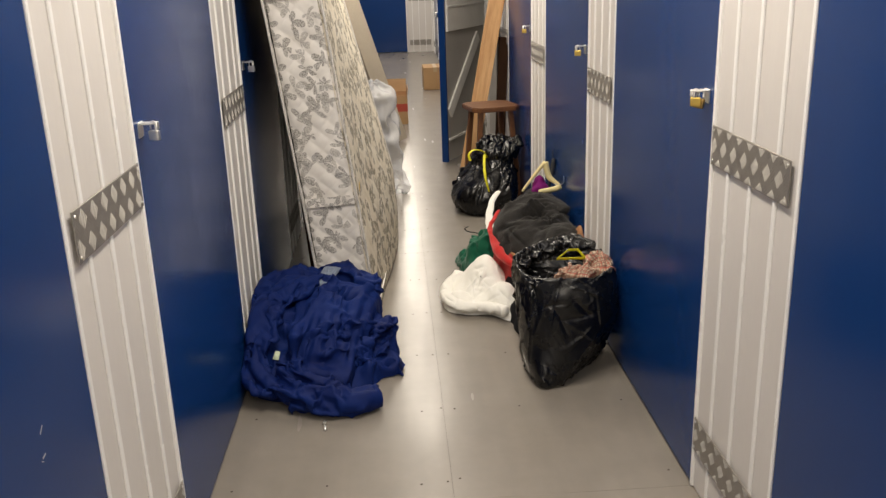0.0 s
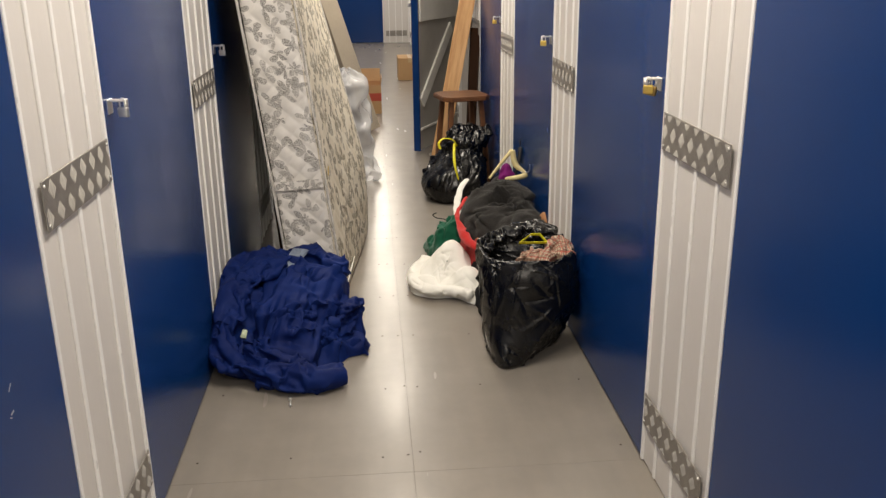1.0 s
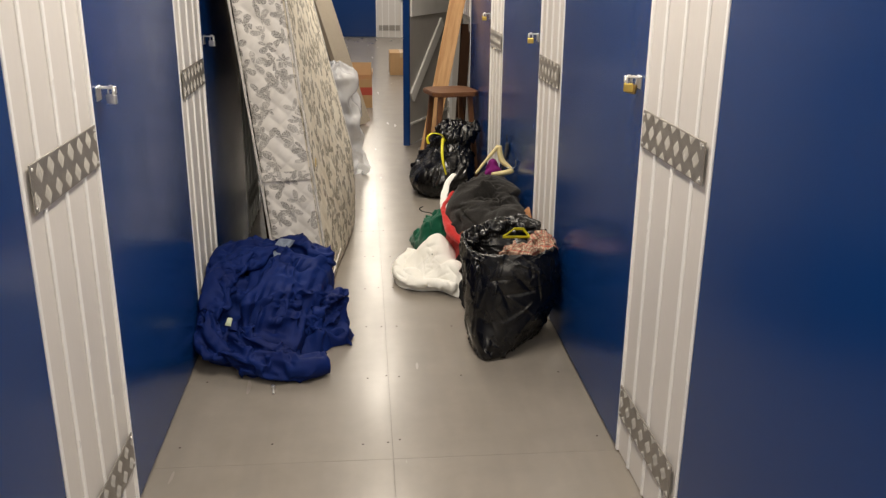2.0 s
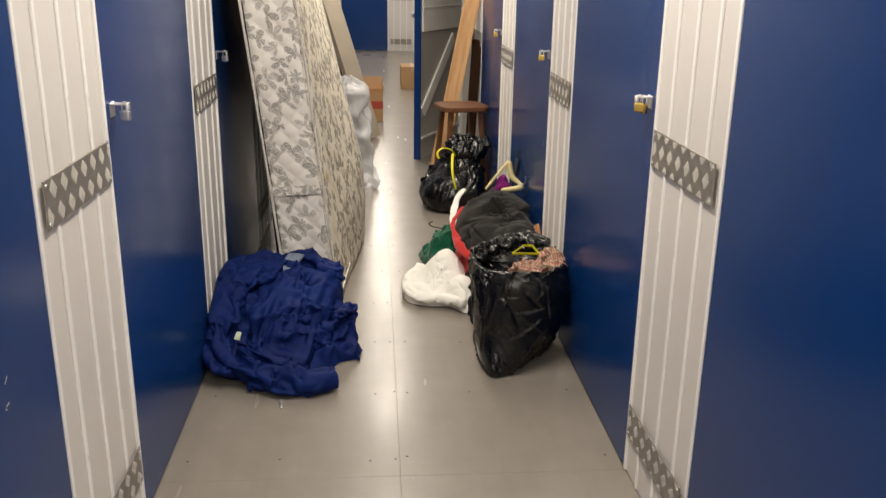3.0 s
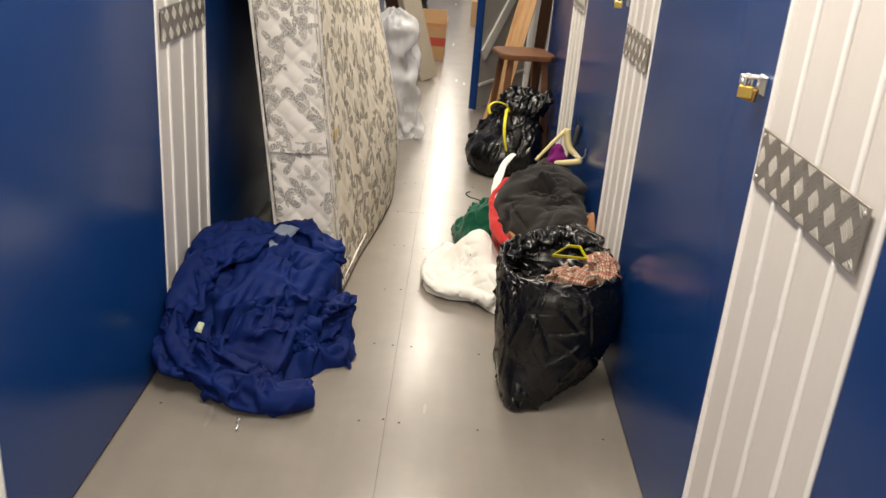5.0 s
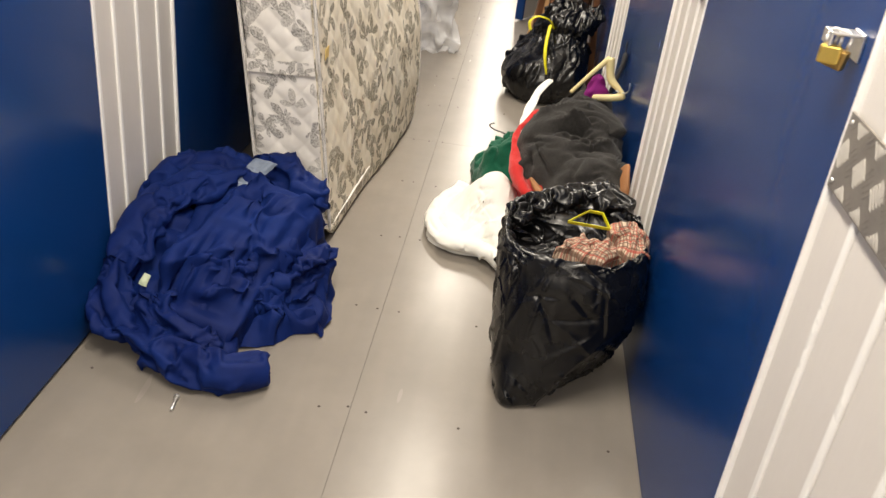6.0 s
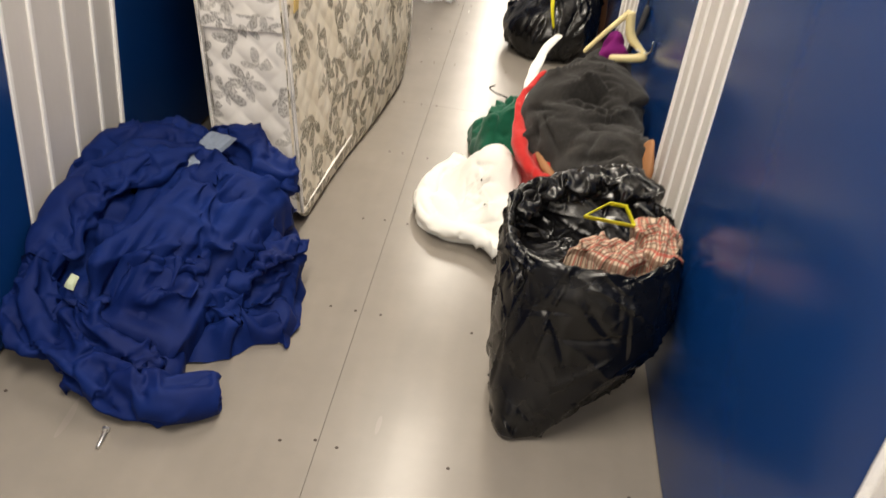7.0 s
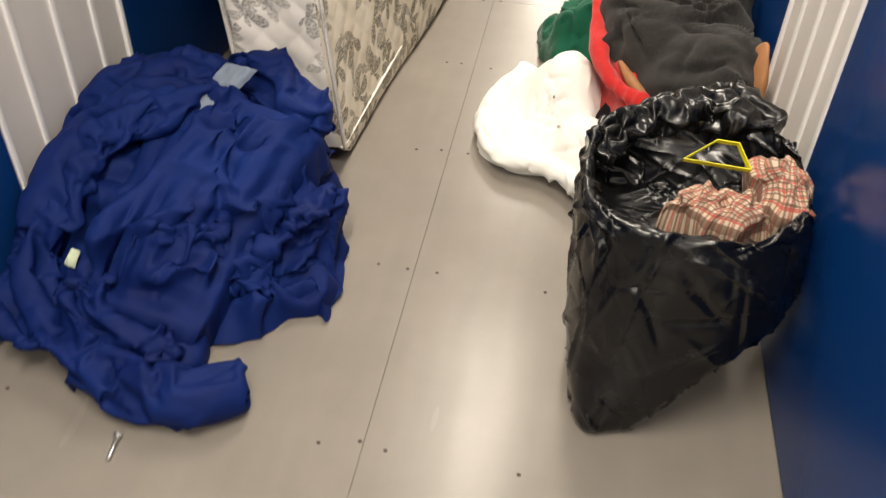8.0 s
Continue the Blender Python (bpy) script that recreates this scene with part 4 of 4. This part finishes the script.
def checked_shirt():
    ob = thing("checked_shirt", "cream, brown and red checked shirt spilling from the black bag", "shirt")
    a = sheet_over([(0.435, 5.345, 0.385), (0.57, 5.29, 0.39), (0.63, 5.335, 0.40), (0.50, 5.39, 0.395)], 0.026, 90, 70)
    grid_part("shirt_front", settle(rumple(a, 0.010, 9, 31, (0.3, 0.8, 0.4), 2.0, False, fine=0.2, crease=(16, 0.09, 0.010, 0.02, 40)), 0.35, 0.12, 31, hold=0.002, inner=0.014, start=0.012, cells=(4, 7)), M_CHECK, ob, False, (0.22, 0.16))
    b = sheet_over([(0.60, 5.36, 0.395), (0.685, 5.335, 0.385), (0.695, 5.43, 0.415), (0.60, 5.47, 0.41)], 0.036, 70, 70)
    grid_part("shirt_sleeve", settle(rumple(b, 0.010, 9, 33, (0.3, 0.6, 0.6), 2.0, False, fine=0.2, crease=(14, 0.09, 0.010, 0.02, 40)), 0.35, 0.12, 33, hold=0.002, inner=0.014, start=0.012, cells=(4, 7)), M_CHECK, ob, False, (0.16, 0.18))


checked_shirt()


def tied_bag():
    ob = thing("refuse_bag", "full black plastic refuse bag tied with yellow tape", "refuse bag", group="black refuse bags")
    keys = [(0.004, 0.44, 7.80, 0.01, 0.01), (0.004, 0.44, 7.80, 0.13, 0.16), (0.06, 0.445, 7.81, 0.195, 0.22), (0.16, 0.455, 7.82, 0.205, 0.23), (0.24, 0.48, 7.84, 0.185, 0.20),
            (0.30, 0.50, 7.85, 0.155, 0.16), (0.335, 0.515, 7.86, 0.135, 0.14), (0.38, 0.53, 7.87, 0.15, 0.14), (0.43, 0.55, 7.89, 0.15, 0.13), (0.45, 0.55, 7.89, 0.11, 0.10), (0.40, 0.54, 7.88, 0.05, 0.05), (0.37, 0.53, 7.87, 0.01, 0.01)]
    P = bag_rows(smooth_profile(keys, 150), 200, 5, 0.016)
    P = rumple(P, 0.010, 8.0, 27, (0.1, 0.2, 0.95), 3.0, fine=0.3, crease=(360, 0.15, 0.007, 0.022, 26))
    grid_part("bag_skin", P, M_BAG, ob, True, (1.3, 0.9))
    loop = tube([(0.45, 7.74, 0.36), (0.42, 7.70, 0.41), (0.36, 7.68, 0.425), (0.325, 7.66, 0.40), (0.335, 7.65, 0.36)], [0.009] * 5, 8, 60, 0.4)
    grid_part("drawstring", loop, M_YELLOW, ob, True, (1, 1), "yellow drawstring loop")
    loop = tube([(0.43, 7.70, 0.39), (0.42, 7.62, 0.32), (0.425, 7.585, 0.25), (0.445, 7.58, 0.17)], [0.009] * 4, 8, 60, 0.4)
    grid_part("drawstring", loop, M_YELLOW, ob, True, (1, 1), "yellow drawstring loop")


tied_bag()


# ---- clothes between the bags ----
def cloth_thing(name, label, category, outline, f, material, fold, seed, z=0.0, nu=120, nv=56, along=(0.6, 0.6, 0.2), stretch=2.0, uv=(1, 1)):
    ob = thing(name, label, category)
    P = heap(outline, f, nu, nv)
    P[:, :, 2] += z
    P = rumple(P, fold[0], fold[1], seed, along, stretch, ground=0.003 + z * 0.5, fine=0.25, crease=fold[2])
    grid_part("cloth", P, material, ob, True, uv)
    return ob


cloth_thing("dark_garment", "black garment lying under a grey wool coat", "garment",
            [(0.36, 5.70), (0.50, 5.62), (0.66, 5.68), (0.70, 5.95), (0.68, 6.5), (0.66, 7.0), (0.48, 7.1), (0.40, 6.8), (0.36, 6.4), (0.34, 6.0)],
            bumps((0.54, 6.3, 0.2, 0.5, 0.27), (0.54, 5.8, 0.2, 0.2, 0.22), (0.5, 6.9, 0.14, 0.2, 0.26)), M_BLACKCLOTH, (0.014, 8, (90, 0.2, 0.015, 0.016, 45)), 40)
cloth_thing("white_garment", "soft white cotton garment crumpled on the floor", "garment",
            [(0.06, 6.10), (0.075, 5.99), (0.16, 5.93), (0.26, 5.92), (0.33, 5.84), (0.40, 5.82), (0.42, 6.1), (0.40, 6.35), (0.28, 6.47), (0.17, 6.42), (0.09, 6.28)],
            bumps((0.27, 6.22, 0.13, 0.17, 0.19), (0.12, 6.06, 0.09, 0.1, 0.075), (0.34, 6.0, 0.12, 0.14, 0.13)), M_WCLOTH, (0.004, 6, (70, 0.17, 0.009, 0.009, 50)), 44)
cloth_thing("green_garment", "dark green knitted garment on a wire hanger", "garment",
            [(0.16, 6.72), (0.17, 6.58), (0.22, 6.46), (0.30, 6.44), (0.40, 6.48), (0.42, 6.65), (0.36, 6.78), (0.26, 6.74), (0.2, 6.8)],
            bumps((0.32, 6.58, 0.12, 0.14, 0.22), (0.2, 6.66, 0.06, 0.08, 0.10), (0.24, 6.52, 0.06, 0.07, 0.17)), M_GREEN, (0.016, 10, (60, 0.12, 0.014, 0.022, 45)), 48, nu=100, nv=44)
cloth_thing("red_garment", "bright red garment folded beneath a grey wool coat", "garment",
            [(0.34, 6.45), (0.36, 6.15), (0.43, 5.86), (0.50, 5.82), (0.54, 6.0), (0.52, 6.4), (0.46, 6.75), (0.38, 6.7)],
            bumps((0.44, 6.3, 0.12, 0.4, 0.30)), M_RED, (0.010, 9, (40, 0.16, 0.012, 0.012, 35)), 52, nu=90, nv=40)
cloth_thing("tan_bag", "tan leather bag standing against the wall panel", "bag",
            [(0.60, 5.86), (0.69, 5.84), (0.705, 5.95), (0.70, 6.1), (0.62, 6.1)], bumps((0.69, 5.95, 0.1, 0.2, 0.40)), M_TAN, (0.006, 6, (14, 0.12, 0.01, 0.006, 40)), 56, nu=60, nv=30)
coat = cloth_thing("wool_coat", "charcoal grey wool coat on a hanger lying over other clothes", "coat",
                   [(0.325, 6.42), (0.365, 6.23), (0.43, 6.08), (0.51, 5.94), (0.58, 5.80), (0.65, 5.79), (0.70, 5.97), (0.705, 6.3), (0.70, 6.6), (0.66, 6.74), (0.55, 6.76), (0.42, 6.66)],
                   bumps((0.56, 6.35, 0.30, 0.40, 0.235), (0.60, 5.95, 0.24, 0.30, 0.20), (0.6, 6.6, 0.18, 0.22, 0.24)), M_WOOL, (0.008, 7, (105, 0.36, 0.010, 0.030, 24)), 60, z=0.20, nu=150, nv=70, along=(0.97, -0.2, 0), stretch=3.2)
arm = tube([(0.38, 6.46, 0.30), (0.48, 6.40, 0.40), (0.59, 6.34, 0.425), (0.68, 6.24, 0.39)], [0.04, 0.06, 0.065, 0.05], 50, 110, 0.45)
grid_part("sleeve", rumple(arm, 0.007, 8, 62, (0.9, -0.3, 0), 2.6, fine=0.2, crease=(36, 0.2, 0.012, 0.012, 22)), M_WOOL, coat, True)
red = bpy.data.objects["red_garment"]
strip = tube([(0.40, 6.66, 0.30), (0.325, 6.46, 0.26), (0.338, 6.24, 0.22), (0.385, 6.08, 0.20), (0.46, 5.98, 0.20), (0.55, 5.90, 0.19)], [0.012, 0.015, 0.018, 0.020, 0.018, 0.015], 36, 120, 0.8)
grid_part("facing", rumple(strip, 0.008, 12, 54, (0.2, 0.9, 0.2), 3.0), M_RED, red, True)
strip = tube([(0.39, 6.15, 0.225), (0.435, 6.04, 0.215), (0.52, 5.94, 0.20)], [0.010, 0.014, 0.012], 24, 50, 0.8)
o = thing("tan_strap", "tan leather strap lying under the grey coat", "strap")
grid_part("strap", rumple(strip, 0.004, 12, 55, (0.4, 0.9, 0.2), 3.0), M_TAN, o, True)
white = bpy.data.objects["white_garment"]
roll = tube([(0.17, 6.40, 0.05), (0.09, 6.25, 0.04), (0.08, 6.06, 0.04), (0.15, 5.94, 0.04), (0.25, 5.915, 0.045), (0.34, 5.84, 0.05)], [0.028, 0.032, 0.034, 0.032, 0.034, 0.03], 40, 140, 0.75)
grid_part("hem", rumple(roll, 0.004, 7, 66, (0.5, 0.7, 0.2), 2.0, fine=0.2, crease=(50, 0.12, 0.010, 0.014, 50)), M_WCLOTH, white, True)
ob = thing("white_sleeve", "white cotton sleeve lying over a black bag", "garment")
grid_part("cloth", rumple(tube([(0.36, 6.66, 0.14), (0.36, 6.82, 0.20), (0.395, 7.0, 0.25), (0.45, 7.12, 0.29)], [0.018, 0.022, 0.02, 0.018], 32, 80, 0.4), 0.006, 12, 64, (0.2, 0.9, 0.2), 2.5), M_WCLOTH, ob, True)


def hanger():
    ob = thing("coat_hanger", "cream plastic coat hanger with a steel hook", "coat hanger")
    a, b, c = (0.50, 6.52, 0.43), (0.625, 6.55, 0.575), (0.685, 6.50, 0.45)
    grid_part("shoulder_bar", tube([a, (0.56, 6.53, 0.505), b], [0.007, 0.008, 0.011], 10, 40), M_CREAM, ob, True)
    grid_part("shoulder_bar", tube([b, (0.64, 6.53, 0.50), c, (0.58, 6.5, 0.43)], [0.016, 0.016, 0.018, 0.010], 10, 50), M_CREAM, ob, True)
    grid_part("hook", tube([(0.66, 6.50, 0.47), (0.69, 6.49, 0.465), (0.704, 6.47, 0.48), (0.703, 6.46, 0.51), (0.70, 6.45, 0.515)], [0.003] * 5, 8, 40), M_STEEL, ob, True, label="bright steel hook")
    P = heap([(0.53, 6.54), (0.60, 6.50), (0.65, 6.54), (0.65, 6.62), (0.57, 6.64)], bumps((0.6, 6.57, 0.06, 0.07, 0.17)), 50, 24)
    P[:, :, 2] += 0.33
    o = thing("purple_garment", "purple garment showing inside a coat hanger", "garment")
    grid_part("cloth", rumple(P, 0.01, 14, 70, ground=0.3), M_PURPLE, o, True)


hanger()
ob = thing("wire_hanger", "thin black wire hanger hook above the green garment", "coat hanger")
grid_part("hook", tube([(0.33, 6.66, 0.15), (0.28, 6.70, 0.165), (0.235, 6.72, 0.17), (0.215, 6.71, 0.19), (0.235, 6.70, 0.205)], [0.0028] * 5, 8, 40), M_DARK, ob, True)


ob = thing("black_hanger", "black plastic coat hanger tucked against the door", "coat hanger")
grid_part("shoulder_bar", tube([(0.66, 6.66, 0.40), (0.69, 6.70, 0.50), (0.70, 6.74, 0.54), (0.70, 6.82, 0.44)], [0.008, 0.010, 0.010, 0.007], 10, 50), M_DARK, ob, True)
grid_part("hook", tube([(0.70, 6.74, 0.54), (0.70, 6.745, 0.58), (0.695, 6.72, 0.60), (0.69, 6.70, 0.58)], [0.003] * 4, 8, 30), M_DARK, ob, True)

# ---- stool, timber and boards ----
def stool():
    ob = thing("stool", "brown wooden stool with a square seat and splayed legs", "stool", pose(0.525, 8.16, 0, 0, 0, 12))
    bm = bmesh.new()
    c = 0.05
    r = 0.17
    pts = [(-r + c, -r), (r - c, -r), (r, -r + c), (r, r - c), (r - c, r), (-r + c, r), (-r, r - c), (-r, -r + c)]
    base = bm.faces.new([bm.verts.new((x, y, 0.612)) for x, y in pts])
    ex = bmesh.ops.extrude_face_region(bm, geom=[base])
    bmesh.ops.translate(bm, verts=[v for v in ex["geom"] if isinstance(v, bmesh.types.BMVert)], vec=(0, 0, 0.032))
    bmesh.ops.recalc_face_normals(bm, faces=bm.faces[:])
    bmesh.ops.bevel(bm, geom=bm.edges[:], offset=0.006, segments=2, affect="EDGES")
    part("seat", bm, M_STOOL, ob)
    for sx in (-1, 1):
        for sy in (-1, 1):
            b = bmesh.new()
            bmesh.ops.create_cube(b, size=1.0)
            for v in b.verts:
                top = v.co.z > 0
                v.co = Vector((sx * (0.105 if top else 0.15) + v.co.x * 0.034, sy * (0.105 if top else 0.15) + v.co.y * 0.034, 0.611 if top else 0.001))
            bmesh.ops.bevel(b, geom=b.edges[:], offset=0.004, segments=1, affect="EDGES")
            part("leg", b, M_STOOL, ob)
    for s in (-1, 1):
        part("stretcher", box_bm(-0.12, 0.12, s * 0.135 - 0.01, s * 0.135 + 0.01, 0.20, 0.235, 0.003), M_STOOL, ob)


stool()


def leaning(name, label, category, foot, top, width, thick, material, turn=0.0):
    """A straight board from foot to top; its width lies across the way up, about level."""
    foot, top = Vector(foot), Vector(top)
    z = (top - foot).normalized()
    x = Vector((math.cos(radians(turn)), math.sin(radians(turn)), 0))
    y = z.cross(x).normalized()
    x = y.cross(z)
    m = Matrix((x, y, z)).transposed().to_4x4()
    m.translation = foot
    ob = thing(name, label, category, m)
    part("board", box_bm(-width / 2, width / 2, -thick / 2, thick / 2, 0, (top - foot).length, 0.003, 1), material, ob)
    return ob


leaning("timber", "knotty pine plank leaning against the wall", "timber", (0.365, 8.50, 0.005), (0.70, 8.75, 1.6), 0.115, 0.035, M_PINE, 0)
leaning("dark_post", "dark brown wooden furniture leg leaning on the wall", "timber", (0.63, 8.62, 0.0), (0.69, 8.72, 1.05), 0.07, 0.05, M_DKWOOD)
leaning("carpet_slab", "beige carpet-covered slab leaning on the wall", "carpet", (-0.115, 10.34, 0.01), (-0.565, 10.37, 1.5), 0.19, 0.07, M_CARPET, 42)
# the board at y 7.20 is added to keep light out of the mattress gap
leaning("gap_blocker", "dark board added to block light between mattress and wall", "board", (-0.56, 7.20, 0.005), (-0.70, 7.20, 1.95), 1.44, 0.02, M_DKWOOD, 88)
leaning("dark_board", "dark brown wooden board leaning on the wall", "board", (-0.235, 10.02, 0.01), (-0.69, 10.05, 1.5), 0.10, 0.03, M_DKWOOD, 10)


def plastic_wrap():
    ob = thing("plastic_wrap", "crumpled clear plastic sheeting hanging behind the mattress", "plastic sheeting")
    keys = [(0.004, -0.20, 8.36, 0.10, 0.10), (0.06, -0.185, 8.36, 0.10, 0.11), (0.2, -0.20, 8.34, 0.07, 0.10), (0.45, -0.22, 8.3, 0.085, 0.12), (0.72, -0.26, 8.25, 0.085, 0.11), (0.82, -0.27, 8.22, 0.03, 0.04)]
    P = bag_rows(smooth_profile(keys, 70), 60, 9, 0.012)
    P = settle(P, 0.5, 0.3, 78, True, hold=0.002, cells=(6, 12), coarse=2)
    grid_part("film", rumple(P, 0.010, 9, 77, (0.1, 0.2, 0.9), 1.8, fine=0.4, crease=(160, 0.16, 0.008, 0.018, 35)), M_FILM, ob, True)


plastic_wrap()


def carton(label, x0, x1, y0, y1, h, red=False):
    ob = thing("cardboard_box", label, "box", pose((x0 + x1) / 2, (y0 + y1) / 2, 0))
    w, d = (x1 - x0) / 2, (y1 - y0) / 2
    if red:
        for a, b, sx, sy in ((0, -d, 2 * w, 0.006), (0, d, 2 * w, 0.006), (-w, 0, 0.006, 2 * d - 0.0065), (w, 0, 0.006, 2 * d - 0.0065)):
            bm = bmesh.new()
            add_box(bm, pose(a, b, h / 2 + 0.001), sx, sy, h)
            part("side", bm, M_CARTON, ob)
        part("bottom", box_bm(-w + 0.004, w - 0.004, -d + 0.004, d - 0.004, 0.001, 0.007), M_CARTON, ob)
        part("flap", box_bm(-w, w, -0.003, 0.003, 0, d * 0.8, 0.001), M_CARTON, ob).matrix_basis = pose(0, d, h, -25)
        part("flap", box_bm(-0.003, 0.003, -d, d, 0, w * 0.6, 0.001), M_CARTON, ob).matrix_basis = pose(w, 0, h, 0, 8)
        part("printed_band", box_bm(-w - 0.004, w + 0.004, -d - 0.004, d + 0.004, h * 0.45, h * 0.72), M_CARTONRED, ob, "red printed band")
    else:
        part("body", box_bm(-w, w, -d, d, 0.001, h, 0.004), M_CARTON, ob)
        part("tape", box_bm(-0.025, 0.025, -d - 0.001, d + 0.001, h - 0.06, h + 0.0015), M_TAPE, ob, "brown parcel tape")
    return ob


carton("open cardboard box with a red printed band", -0.26, 0.0, 11.36, 11.72, 0.30, True)
carton("closed plain cardboard box with parcel tape", 0.275, 0.60, 14.1, 14.6, 0.30)
ob = thing("black_bag", "small black fabric bag on the corridor floor", "bag")
P = heap([(-0.48, 13.68), (-0.30, 13.66), (-0.24, 13.82), (-0.34, 13.98), (-0.48, 13.9)], bumps((-0.35, 13.8, 0.14, 0.16, 0.36)), 50, 24)
grid_part("cloth", rumple(P, 0.02, 7, 80), M_BLACKCLOTH, ob, True)

# ---- a dropped bolt ----
ob = thing("bolt", "small steel bolt lying on the floor", "bolt", pose(-0.432, 4.985, 0.0078, 0, 0, 6))
bm = bmesh.new()
bmesh.ops.create_cone(bm, cap_ends=True, segments=10, radius1=0.0042, radius2=0.0042, depth=0.045, matrix=pose(0, -0.024, -0.0025, 90))
part("shank", bm, M_STEEL, ob, "", True)
bm = bmesh.new()
bmesh.ops.create_cone(bm, cap_ends=True, segments=6, radius1=0.0078, radius2=0.0078, depth=0.007, matrix=pose(0, 0.001, 0, 90))
part("head", bm, M_STEEL, ob)

# ---- floor sheets and their screws ----
XS = (X0 - 0.02, -0.008, X1 + 0.02)
y = 6.92 - 2.44 * 4
while y < Y1:
    for a, b in zip(XS, XS[1:]):
        lo, hi = max(y, Y0), min(y + 2.44, Y1)
        part("floor_sheet", box_bm(a + 0.0004, b - 0.0004, lo + 0.0004, hi - 0.0004, -0.004, 0.0, 0.0004), M_FLOOR, floor)
    y += 2.44
bm = bmesh.new()
bmesh.ops.create_cone(bm, cap_ends=True, segments=8, radius1=0.0042, radius2=0.0036, depth=0.0012)
screw_mesh = bpy.data.meshes.new("screw")
bm.to_mesh(screw_mesh)
bm.free()
screw_mesh.materials.append(M_SCREW)
rng = random.Random(5)
for k in range(-6, 16):
    for x in (-0.70, -0.38, -0.10, -0.035, 0.035, 0.27, 0.66):
        if rng.random() < 0.12:
            continue
        s = new("screw", screw_mesh)
        s.parent = floor
        s.location = (x + rng.uniform(-0.02, 0.02), 5.05 + 0.468 * k + rng.uniform(-0.015, 0.015), 0.0004)
